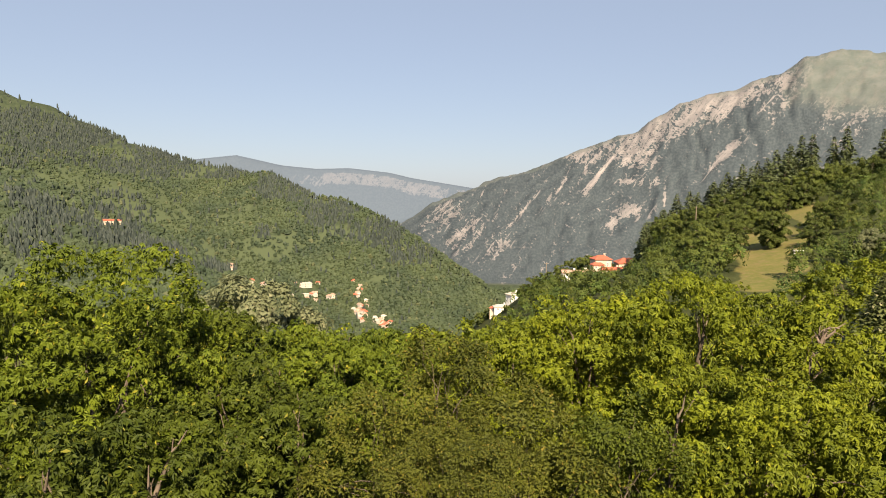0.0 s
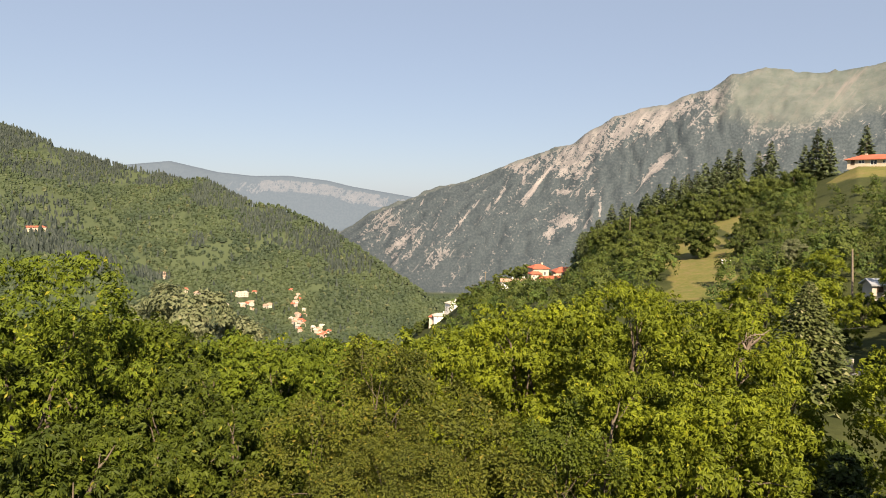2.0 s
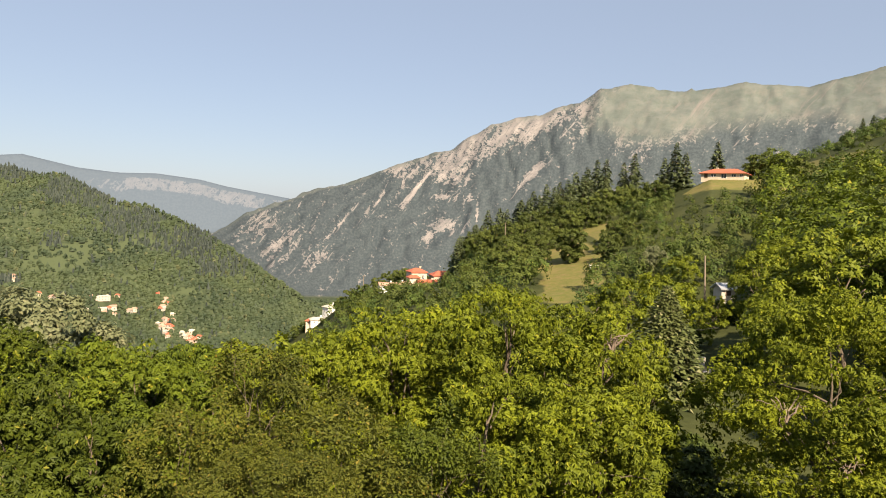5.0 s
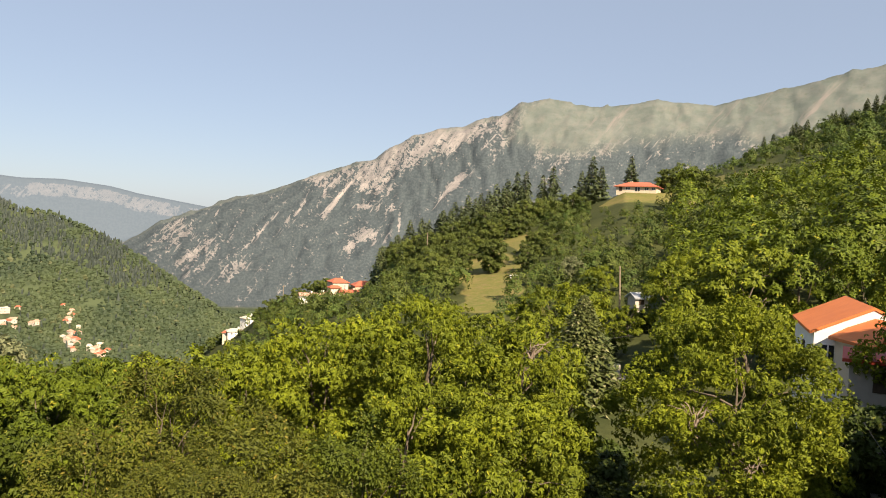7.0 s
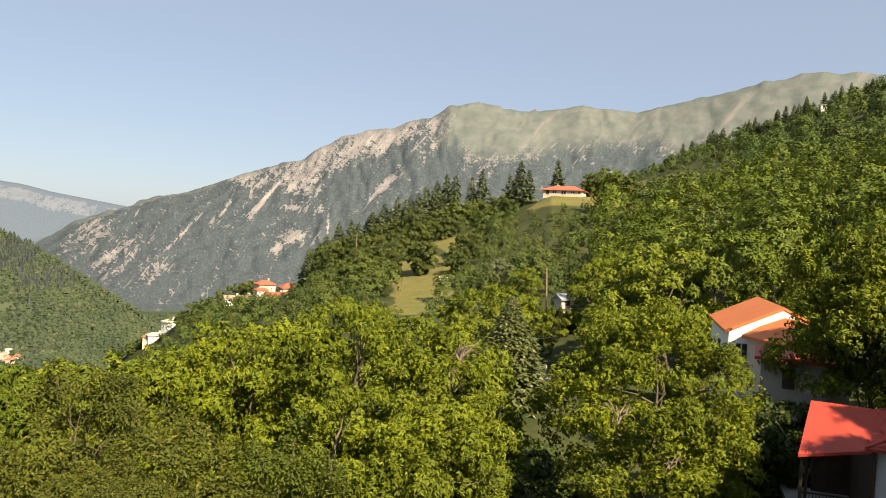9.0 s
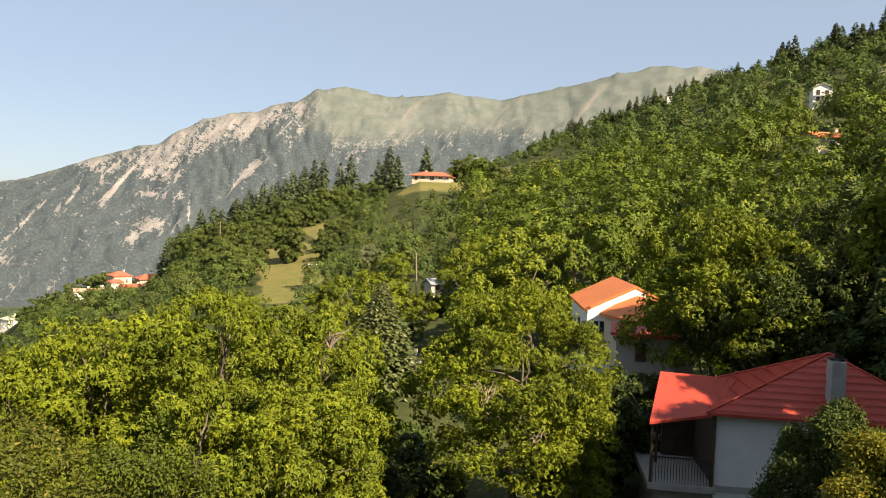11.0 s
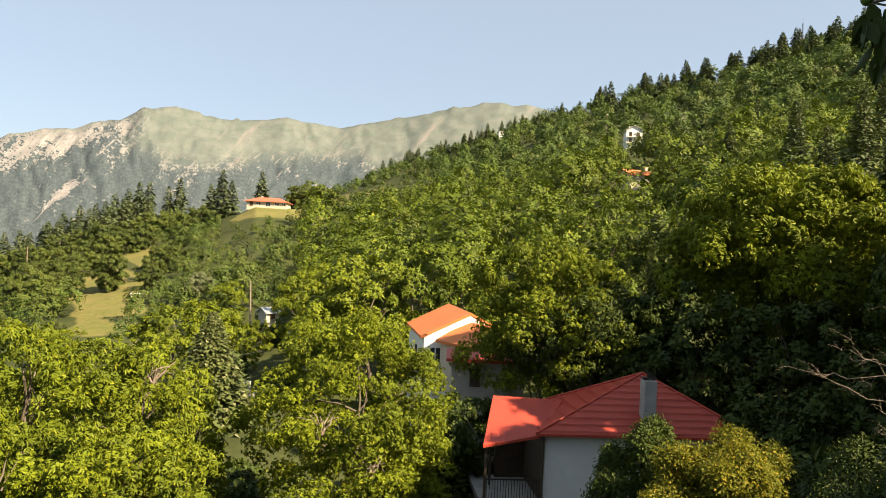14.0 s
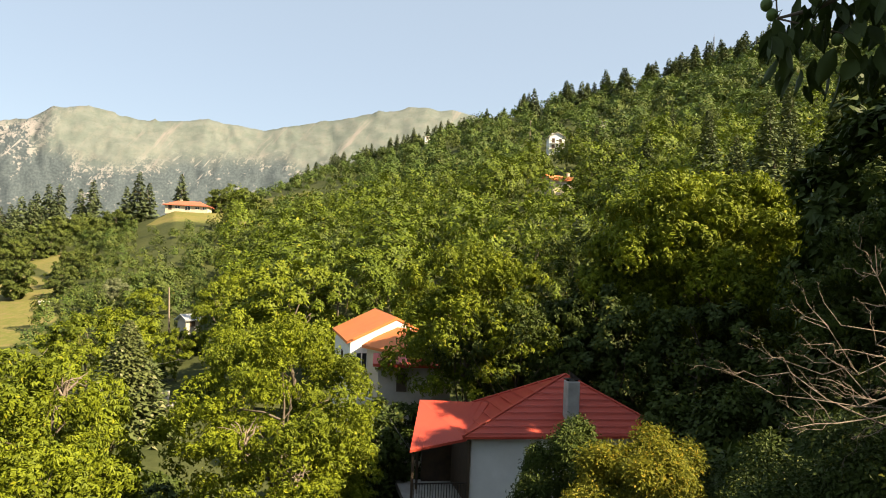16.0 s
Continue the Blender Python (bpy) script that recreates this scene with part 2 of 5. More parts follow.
    hill = mix(n, l, math_node(n, l, "MULTIPLY", far_haze.outputs[2], 0.68), hill, (0.1, 0.132, 0.178))
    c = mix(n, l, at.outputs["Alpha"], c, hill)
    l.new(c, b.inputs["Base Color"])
    h = math_node(n, l, "ADD", near, math_node(n, l, "MULTIPLY", mid, 6.0))
    bump(n, l, b, h, 0.6, 0.12)
    return m


GROUND = ground_material()

# ---- mesh helpers ----


def mesh_of(name, verts, faces, mat, smooth=False):
    """A mesh from an array of vertices and a list of face arrays, each with one number of corners."""
    me = bpy.data.meshes.new(name)
    faces = [np.asarray(f, np.int32) for f in (faces if isinstance(faces, list) else [faces]) if len(f)]
    me.vertices.add(len(verts))
    me.vertices.foreach_set("co", np.asarray(verts, np.float32).ravel())
    loops = np.concatenate([f.ravel() for f in faces])
    sizes = np.concatenate([np.full(len(f), f.shape[1]) for f in faces])
    me.loops.add(len(loops))
    me.loops.foreach_set("vertex_index", loops)
    me.polygons.add(len(sizes))
    me.polygons.foreach_set("loop_start", np.concatenate(([0], np.cumsum(sizes)[:-1])).astype(np.int32))
    me.polygons.foreach_set("use_smooth", np.full(len(sizes), smooth))
    me.update(calc_edges=True)
    me.materials.append(mat)
    return me


def child(name, me, parent, label=""):
    ob = new(name, me)
    ob.parent = parent
    return tagged(ob, label)


def part(name, bm, mat, parent, label="", smooth=False):
    me = bpy.data.meshes.new(name)
    bmesh.ops.recalc_face_normals(bm, faces=bm.faces)
    bm.to_mesh(me)
    bm.free()
    me.materials.append(mat)
    if smooth:
        me.polygons.foreach_set("use_smooth", [True] * len(me.polygons))
    return child(name, me, parent, label)


def thing(name, m, label, category, group="", kind=""):
    ob = new(name)
    ob.matrix_basis = m
    return tagged(ob, label, category, group, kind)


def box(bm, x0, y0, z0, x1, y1, z1, bevel=0.0, m=None):
    r = bmesh.ops.create_cube(bm, size=1)
    vs = r["verts"]
    for v in vs:
        v.co = Vector(((x0 + x1) / 2 + v.co.x * (x1 - x0), (y0 + y1) / 2 + v.co.y * (y1 - y0), (z0 + z1) / 2 + v.co.z * (z1 - z0)))
    if bevel:
        vs = bmesh.ops.bevel(bm, geom=list({e for v in vs for e in v.link_edges}), offset=bevel, segments=2, affect="EDGES", profile=0.5)["verts"]
    if m:
        for v in {w for w in vs}:
            v.co = m @ v.co
    return bm


def prism(bm, pts, shift):
    """A solid from a polygon and the way by which it is drawn out."""
    a = [bm.verts.new(p) for p in pts]
    b = [bm.verts.new(Vector(p) + Vector(shift)) for p in pts]
    bm.faces.new(a)
    bm.faces.new(b[::-1])
    for k in range(len(a)):
        bm.faces.new((a[k], a[k - 1], b[k - 1], b[k]))
    return bm


def tubes(lines, sides=6):
    """Tapered tubes: each line is (points, radii)."""
    vs, fs, at = [], [], 0
    for pts, rad in lines:
        pts, rad = np.asarray(pts, float), np.asarray(rad, float)
        way = np.gradient(pts, axis=0)
        way /= np.linalg.norm(way, axis=1)[:, None] + 1e-9
        ref = np.where(np.abs(way[:, 2:3]) > 0.9, [[1.0, 0, 0]], [[0, 0, 1.0]])
        u = np.cross(way, ref)
        u /= np.linalg.norm(u, axis=1)[:, None] + 1e-9
        v = np.cross(way, u)
        a = np.linspace(0, 2 * np.pi, sides, endpoint=False)
        ring = pts[:, None] + rad[:, None, None] * (np.cos(a)[None, :, None] * u[:, None] + np.sin(a)[None, :, None] * v[:, None])
        vs.append(ring.reshape(-1, 3))
        k, j = np.meshgrid(np.arange(len(pts) - 1), np.arange(sides), indexing="ij")
        q = np.stack([k * sides + j, k * sides + (j + 1) % sides, (k + 1) * sides + (j + 1) % sides, (k + 1) * sides + j], -1).reshape(-1, 4)
        fs.append(q + at)
        at += len(pts) * sides
    return np.concatenate(vs), np.concatenate(fs)


# ---- terrain ----


def lattice(x, y, seed):
    """Smooth value noise in 0..1."""
    xi, yi = np.floor(x), np.floor(y)
    fx, fy = x - xi, y - yi
    fx, fy = fx * fx * (3 - 2 * fx), fy * fy * (3 - 2 * fy)

    def h(a, b):
        v = np.sin(a * 127.1 + b * 311.7 + seed * 74.7) * 43758.5453
        return v - np.floor(v)

    return (h(xi, yi) * (1 - fx) + h(xi + 1, yi) * fx) * (1 - fy) + (h(xi, yi + 1) * (1 - fx) + h(xi + 1, yi + 1) * fx) * fy


def fbm(x, y, seed=0, octaves=4):
    out, amp, tot = 0.0, 1.0, 0.0
    for k in range(octaves):
        out, tot = out + amp * lattice(x * 2**k, y * 2**k, seed + k), tot + amp
        amp *= 0.5
    return out / tot


def smooth(a, lo, hi):
    t = np.clip((a - lo) / (hi - lo), 0, 1)
    return t * t * (3 - 2 * t)


def tent(az, r, table, r0, z0, power=1.0, fall=0.35, calm=0.0):
    """A hill: its crest line by bearing (degrees), elevation (degrees) and distance, its foot at r0, z0."""
    t = np.array(table)
    el, d = np.interp(az, t[:, 0], t[:, 1]), np.interp(az, t[:, 0], t[:, 2])
    s = np.clip((r - r0) / (d - r0), 0, 1)
    if calm:  # the kinks of the crest line die out down the slope
        flat = np.mean([np.interp(az + k, t[:, 0], t[:, 1]) for k in np.linspace(-calm, calm, 9)], 0)
        el = flat + (el - flat) * smooth(s, 0.72, 1.0)
    crest = d * np.tan(np.radians(el))
    z = z0 + (crest - z0) * s**power
    z = np.where(r > d, crest - fall * (r - d), z)
    return np.where(r < r0, -1e4, z), s


SPUR = [(-60, 5, 1350), (-45, 4, 1350), (-32, 1.8, 1320), (-27, 0.0, 1300), (-22, -2.3, 1250), (-19, -3.9, 1220), (-15, -7, 1200), (-8, -13, 1200), (180, -20, 1200)]
LEFT_HILL = [(-180, -5, 2600), (-90, 4, 2600), (-45, 8.5, 2600), (-31.4, 6.9, 2550), (-28, 5.9, 2500), (-25, 4.5, 2450), (-22.3, 3.4, 2350), (-19.4, 2.6, 2300), (-16.8, 2.15, 2150),
             (-15.1, 1.65, 2100), (-13.6, 1.8, 2050), (-12.2, 1.1, 2000), (-10, 0.0, 1950), (-8.2, -0.1, 1900), (-6.5, -0.75, 1850), (-3.8, -2.1, 1800),
             (-1.1, -3.8, 1750), (0.7, -5.0, 1700), (3.5, -6.8, 1650), (6, -9.5, 1650), (180, -20, 1650)]
PLATEAU = [(-180, -8, 4750), (-40, 0, 4750), (-19, 2.7, 4750), (-16, 3.1, 4750), (-12.6, 2.4, 4750), (-10, 2.2, 4750), (-7.4, 2.3, 4750), (-4.3, 2.0, 4750), (-2.5, 1.6, 4750),
           (0.2, 1.2, 4750), (2.2, 0.9, 4750), (6, 0.0, 4750), (14, -3, 4750), (180, -8, 4750)]
MOUNTAIN = [(-180, -9, 4250), (-8, -5, 4250), (-2.9, -1.6, 4250), (-1.1, -0.4, 4250), (2.2, 0.9, 4250), (4.2, 1.7, 4250), (6.8, 2.5, 4250), (9.5, 3.5, 4250), (12, 4.4, 4250), (14.9, 5.4, 4250),
            (15.7, 6.1, 4250), (17.7, 7.3, 4250), (19.7, 8.0, 4250), (21.6, 8.3, 4250), (24.9, 9.3, 4250), (26.2, 10.3, 4250), (28.4, 10.5, 4250), (32.2, 10.0, 4250), (36.5, 10.55, 4250),
            (40.6, 10.05, 4250), (45, 11.1, 4250), (50, 12.3, 4250), (53.1, 12.7, 4250), (56, 12.4, 4250), (75, 10, 4250), (120, 3, 4250), (180, -9, 4250)]
NEAR_HILL = [(-180, -20, 330), (0, -13, 330), (2, -10.4, 322), (3.5, -9.3, 312), (5.3, -8.2, 305), (7, -7.1, 285), (10, -6.0, 270), (12, -5.6, 262), (14, -5.2, 254), (15.5, -4.0, 248), (18, -2.2, 245), (22.5, 0.0, 245), (26.6, 1.3, 245), (31.6, 2.4, 245),
             (33.5, 3.1, 236), (34.5, 3.6, 236), (37, 3.65, 236), (40, 3.6, 250), (46, 2.5, 270), (60, -6, 300), (180, -20, 300)]
RIGHT_HILL = [(-180, 6, 350), (-140, 2, 350), (-90, -20, 350), (20, -25, 600), (28, -12, 600), (34, 1.0, 600), (38, 3.9, 520), (40, 5.0, 480), (44, 6.9, 460), (50, 9.0, 440), (56, 11.0, 430), (62, 12.7, 420),
              (66, 13.4, 410), (70, 14.3, 400), (75, 15.6, 390), (80, 16.4, 380), (87, 17.2, 370), (95, 16, 360), (120, 12, 350), (180, 6, 350)]


def base_z(az, r):
    left = np.interp(r, [0, 2, 3, 9, 25, 60, 150, 300, 1000, 1400, 2400, 5000], [-1.7, -1.7, -2.6, -8.5, -11.5, -22, -50, -94, -236, -262, -288, -310])
    right = np.interp(r, [0, 2, 3, 9, 20, 60, 100, 500, 1500, 2400, 5000], [-1.7, -1.7, -2.6, -8, -11, -11.5, -13, -40, -200, -285, -310])
    back = np.interp(r, [0, 2, 8, 25, 60, 400, 1000, 5000], [-1.7, -1.7, -2.0, -3.5, -8, 10, 0, -100])
    z = left + (right - left) * smooth(az, 4, 30)
    return z + (back - z) * np.maximum(smooth(az, 74, 100), smooth(-az, 60, 100))


def lay_of_land(az, r):
    """Height, and the share of each landform, at a bearing (degrees, to the right of north) and distance."""
    x, y = r * np.sin(np.radians(az)), r * np.cos(np.radians(az))
    z = base_z(az, r) + (fbm(x / 9, y / 9, 3) - 0.5) * 0.7 * smooth(r, 3, 20) + (fbm(x / 60, y / 60, 5) - 0.5) * 4 * smooth(r, 60, 200)
    lump = fbm(x / 160, y / 160, 11, 5) - 0.5
    near, ns = tent(az, r, NEAR_HILL, 85, np.interp(az, [-2, 10], [-80, -12.5]), 0.95)
    right, rs = tent(az, r, RIGHT_HILL, 60, -11.5, 1.05, 0.2)
    spur, ss = tent(az, r, SPUR, 620, -165, 1.0, 0.5)
    left, ls = tent(az, r, LEFT_HILL, 1400, -262, 0.95, 0.5)
    mount, ms = tent(az, r, MOUNTAIN, 2450, -285, 1.1, 0.6, 5.0)
    flat, ps = tent(az, r, PLATEAU, 4100, -300, 0.8, 0.1)
    near, right = near + lump * 5 * (1 - ns), right + lump * 14 * (1 - rs) * rs
    spur, left = spur + lump * 50 * (1 - ss) * ss * 2, left + (lump * 110 + (fbm(x / 420, y / 420, 13, 3) - 0.5) * 260) * (1 - ls) * ls * 2
    u = az * 74 + (fbm(x / 300, y / 300, 8) - 0.5) * 260
    gully = np.abs(fbm(u / 210, r / 1500, 21, 5) - 0.5) * 2
    mount = mount - gully * np.interp(az, [20, 28], [85, 45]) * ms**0.7 * (1.04 - ms) * 2 + (fbm(u / 70, r / 70, 31, 5) - 0.5) * 44 * smooth(ms, 0, 0.3)
    rib = 1 - np.abs(fbm(u / 62 + r / 900, r / 620, 23, 4) - 0.5) * 2
    mount = mount + (rib - 0.75) * 38 * smooth(ms, 0.45, 0.75) * (1.0 - 0.8 * smooth(ms, 0.9, 1.0)) * smooth(az, 8, 13) * (1 - 0.75 * smooth(az, 25.5, 28))
    flat = flat + (fbm(az * 3.1, r / 300, 41, 4) - 0.5) * 24 * (1 - ps)
    stack = np.stack([z, near, right, spur, left, mount, flat])
    return stack.max(0), stack.argmax(0), ms, ps


def ground_z(x, y):
    az, r = np.degrees(np.arctan2(x, y)), np.hypot(x, y)
    return lay_of_land(np.asarray(az, float), np.asarray(r, float))[0]


def spot(az, r, up=0.0):
    """A point on the ground, or above it, by bearing and distance from the terrace."""
    x, y = r * math.sin(radians(az)), r * math.cos(radians(az))
    return Vector((x, y, float(ground_z(x, y)) + up))


def point(az, r, z):
    return Vector((r * math.sin(radians(az)), r * math.cos(radians(az)), z))


MEADOWS = [(24.5, 142, 3.0, 36), (27.0, 175, 1.2, 22), (36.4, 223, 4.8, 17), (39.8, 230, 2.2, 15), (40.2, 330, 2.2, 50), (42.0, 310, 2.2, 40), (43.6, 305, 1.2, 18), (34, 56, 1.6, 7), (37, 235, 4, 22)]


# glades on the far hill: bearing, elevation, half widths
GLADES = [(-20.6, -1.2, 2.4, 0.9), (-16.6, -1.6, 1.6, 0.7), (-18.4, -3.4, 1.4, 0.6), (-13.0, -3.6, 1.3, 0.7), (-15.5, -6.6, 2.0, 0.5), (-9.5, -5.6, 1.6, 0.6), (-4.5, -6.4, 1.6, 0.5), (-22.5, -5.8, 1.2, 0.6), (-27.5, 0.4, 1.6, 0.7)]


def meadow_mask(az, r):
    x, y = r * np.sin(np.radians(az)), r * np.cos(np.radians(az))
    wob = (fbm(x / 14, y / 14, 51) - 0.5) * 1.3
    out = np.zeros_like(r)
    for a, d, wa, wd in MEADOWS:
        out = np.maximum(out, 1 - smooth(np.hypot((az - a) / wa, (r - d) / wd) + wob, 0.75, 1.1))
    clear = smooth(fbm(x / 130, y / 130, 61, 5), 0.5, 0.68) * smooth(r, 900, 1100) * (r < 2600)
    el = np.degrees(np.arctan2(ground_z(x, y), r))
    ragged = (fbm(x / 70, y / 70, 63, 4) - 0.5) * 2.2
    for a, e, wa, we in GLADES:
        clear = np.maximum(clear, (1 - smooth(np.hypot((az - a - (el - e)) / wa, (el - e) / we) + ragged, 0.6, 1.1)) * (r > 900) * (r < 2600))
    return np.maximum(out, clear * 0.7)


def build_ground():
    az = np.concatenate([np.concatenate([np.arange(-36, 0, 0.29), np.arange(0, 46, 0.17), np.arange(46, 92, 0.29)]), np.arange(92, 324, 2.0)])
    az = np.where(az > 180, az - 360, az)
    r = np.concatenate([np.geomspace(1.2, 60, 60, endpoint=False), np.geomspace(60, 600, 110, endpoint=False), np.geomspace(600, 2650, 80, endpoint=False), np.arange(2650, 4950, 34)])
    n, k = len(az), len(r)
    A, R = np.meshgrid(az, r, indexing="ij")
    z, form, ms, ps = lay_of_land(A, R)
    x, y = R * np.sin(np.radians(A)), R * np.cos(np.radians(A))
    verts = np.concatenate([np.stack([x, y, z], -1).reshape(-1, 3), [[0, 0, -1.7]]])
    i, j = np.meshgrid(np.arange(n), np.arange(k - 1), indexing="ij")
    i2 = (i + 1) % n
    quads = np.stack([i * k + j, i * k + j + 1, i2 * k + j + 1, i2 * k + j], -1).reshape(-1, 4)
    ring = np.arange(n)
    tris = np.stack([np.full(n, n * k), ring * k, ((ring + 1) % n) * k], -1)
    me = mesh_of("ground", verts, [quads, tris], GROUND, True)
    mtn, pla = form == 5, form == 6
    broken = fbm(A / 2.2, R / 420, 71, 5)
    rock = np.where(mtn, 0.1 + 0.6 * smooth(ms + (broken - 0.5) * 0.9 - np.interp(A, [0, 6, 9, 11, 13.5, 16, 20, 24, 26.5, 32, 40], [0.95, 1.1, 1.08, 0.95, 0.76, 0.68, 0.67, 0.68, 0.7, 0.66, 0.6]), -0.06, 0.2), 0)
    rise = np.degrees(np.arctan2(z, R))
    wave = (fbm(A * 1.7, R / 60, 79) - 0.5) * 1.2
    # scree runs: bearing, elevation, half width across, half length down the slope, slant, strength
    for a, e, wide, tall, slant, much in ((21.3, 3.7, 0.42, 0.95, 0.85, 1.2), (20.3, 2.6, 0.12, 0.7, 0.8, 0.9), (11.7, 1.5, 0.2, 1.0, 0.6, 1.2), (12.6, 2.7, 0.12, 1.1, 0.75, 1.1), (11.0, 2.2, 0.07, 0.9, 0.1, 0.8), (14.6, 1.55, 1.1, 0.13, 0.0, 1.1), (16.3, 1.4, 0.5, 0.12, -0.1, 0.9),
                                          (14.4, -0.7, 1.3, 0.5, 0.3, 0.75), (13.2, -1.7, 0.5, 0.5, 0.2, 0.7), (17.0, 0.4, 0.1, 0.9, 0.05, 1.0), (9.2, 1.1, 0.12, 0.9, 0.55, 1.1), (8.3, 0.2, 0.08, 0.7, 0.6, 0.9), (6.2, -0.9, 0.14, 1.3, 0.75, 1.1), (4.4, -0.6, 0.07, 1.5, 0.4, 0.7), (3.0, 0.4, 0.08, 0.7, 0.5, 0.9),
                                          (2.6, -2.4, 1.6, 0.9, 0.8, 0.28), (4.6, -3.6, 1.4, 0.8, 0.6, 0.28), (1.2, -3.4, 0.9, 1.0, -0.6, 0.3), (0.6, -1.4, 1.0, 0.6, 0.6, 0.22)):
        rock = rock + mtn * much * np.exp(-(((A - a - slant * (rise - e) + wave * 0.18) / wide) ** 2) - ((rise - e) / tall) ** 2)
    brow = np.interp(A, [t[0] for t in PLATEAU], [t[1] for t in PLATEAU]) - rise + (broken - 0.5) * 0.7
    cliff = smooth(brow, 0.28, 0.42) * (1 - smooth(brow, 1.25, 1.5)) * smooth(A, -15, -10)
    rock = np.where(pla, -0.6 + cliff * (0.7 + 0.9 * broken), rock)
    over = rise - np.interp(A, [18, 22, 26, 31, 36, 50], [7.0, 6.9, 6.8, 6.7, 6.9, 8.2])
    turf = np.where(mtn, smooth(A - 26.4 + (10.2 - rise) * 0.75 + (broken - 0.5) * 3.5 + (fbm(A, R / 100, 77) - 0.5) * 2.5, -0.6, 2.0) * smooth(over + (broken - 0.5) * 3.0, -1.6, 2.0), 0)
    rock = np.where(mtn, rock * (1 - 0.35 * smooth(A - 25.5 + (10.2 - rise) * 0.75, -1.0, 2.0)), rock)
    turf = np.where(mtn, np.maximum(turf, 0.6 * smooth(ms, 0.93, 0.99)), turf)
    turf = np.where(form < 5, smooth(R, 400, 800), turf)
    cover = np.stack([rock, np.where(form < 5, meadow_mask(A, R), 0), turf, (form >= 5) * 1.0], -1).reshape(-1, 4)
    me.color_attributes.new("cover", "FLOAT_COLOR", "POINT").data.foreach_set("color", np.concatenate([cover, [[0, 0, 0, 0]]]).astype(np.float32).ravel())
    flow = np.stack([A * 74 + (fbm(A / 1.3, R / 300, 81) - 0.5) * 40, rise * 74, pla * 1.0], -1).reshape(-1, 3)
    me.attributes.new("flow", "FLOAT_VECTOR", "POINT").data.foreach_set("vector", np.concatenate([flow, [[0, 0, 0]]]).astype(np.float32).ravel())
    return tagged(new("ground", me), "valley slopes with undergrowth, dry meadows and limestone mountains", "ground", kind="structure")


build_ground()


def build_shade_wall():
    """An unseen plain wall added behind the camera; it closes the terrace and shades the slope."""
    bm = bmesh.new()
    box(bm, -13.0, -3.3, -2.6, 7.0, -3.0, 5.0, 0.02)
    me = bpy.data.meshes.new("shade_wall")
    bm.to_mesh(me)
    bm.free()
    me.materials.append(CREAM_WALL)
    tagged(new("shade_wall", me), "plain cream rendered wall added unseen behind the terrace to cast shade", "wall", kind="structure")


build_shade_wall()

# ---- plants ----


def leaflet(at, way, side, length, width, fold=0.18):
    """A pointed blade, folded along its rib: two triangles."""
    up = np.cross(side, way)
    mid = at + way * length * 0.45
    return [at, mid + side * width / 2 + up * width * fold, at + way * length - up * length * 0.12, mid - side * width / 2 + up * width * fold]


def needle_leaf(at, way, side, length, width):
    """A plain pointed blade for leaves that stay far off: one triangle."""
    root = at + way * length * 0.12
    return [root + side * width * 0.55, at + way * length, root - side * width * 0.55]


def unit(v):
    return v / (np.linalg.norm(v) + 1e-9)


def shoot(rng, leaves, pairs, length, width, droop, reach, blade=leaflet):
    """A twig's end with leaves round it; pairs > 0: compound leaves with that many pairs of leaflets."""
    vs = []
    for k in range(leaves):
        a = 2.4 * k + rng.uniform(-0.4, 0.4)
        lift = rng.uniform(-0.25, 0.75)
        way = unit(np.array([math.cos(a), math.sin(a), lift]))
        start = np.array([0, 0, rng.uniform(-0.5, 0.3) * reach])
        side = unit(np.cross(way, [0, 0, 1]))
        if not pairs:
            vs += blade(start + way * reach * rng.uniform(0.1, 0.8), unit(way - np.array([0, 0, droop * rng.uniform(0.3, 1)])), unit(side + rng.normal(0, 0.3, 3)), length * rng.uniform(0.7, 1.2), width * rng.uniform(0.8, 1.2))
            continue
        p, w = start.copy(), way.copy()
        for j in range(pairs):
            p = p + w * reach / pairs
            w = unit(w - np.array([0, 0, droop / pairs]))
            s = unit(np.cross(w, [0, 0, 1]) + rng.normal(0, 0.1, 3))
            for sign in (1, -1):
                d = unit(s * sign + w * 0.55 - np.array([0, 0, 0.35 + 0.5 * droop]) * rng.uniform(0.6, 1.3))
                vs += blade(p, d, unit(np.cross(d, np.cross(s * sign, w)) + 1e-3), length * rng.uniform(0.75, 1.1), width * rng.uniform(0.8, 1.15))
        vs += blade(p, w, unit(np.cross(w, [0, 0, 1])), length * 1.1, width)
    return np.array(vs)


def blades(n):
    k = np.arange(n) * 4
    return np.concatenate([np.stack([k, k + 1, k + 2], 1), np.stack([k, k + 2, k + 3], 1)])


def faces_of(protos, n):
    return np.arange(n).reshape(-1, 3) if any(protos is k for k in (BROAD_SHOOTS, TUFTS, COARSE)) else blades(n // 4)


def rotations(axis, spin):
    """Turns local z to the axis, after a spin about it."""
    z = axis / np.linalg.norm(axis, axis=1)[:, None]
    ref = np.stack([np.cos(spin), np.sin(spin), 0.13 * np.ones_like(spin)], 1)
    x = np.cross(ref, z)
    x /= np.linalg.norm(x, axis=1)[:, None] + 1e-9
    return np.stack([x, np.cross(z, x), z], 2)


def scatter(protos, where, axis, size, rng):
    """Copies of the shoots, as one array of blades."""
    out, pick = [], rng.integers(0, len(protos), len(where))
    turn = rotations(axis, rng.uniform(0, 6.28, len(where)))
    for k, p in enumerate(protos):
        s = pick == k
        if s.any():
            out.append((np.einsum("nij,mj->nmi", turn[s], p) * size[s][:, None, None] + where[s][:, None]).reshape(-1, 3))
    return np.concatenate(out)


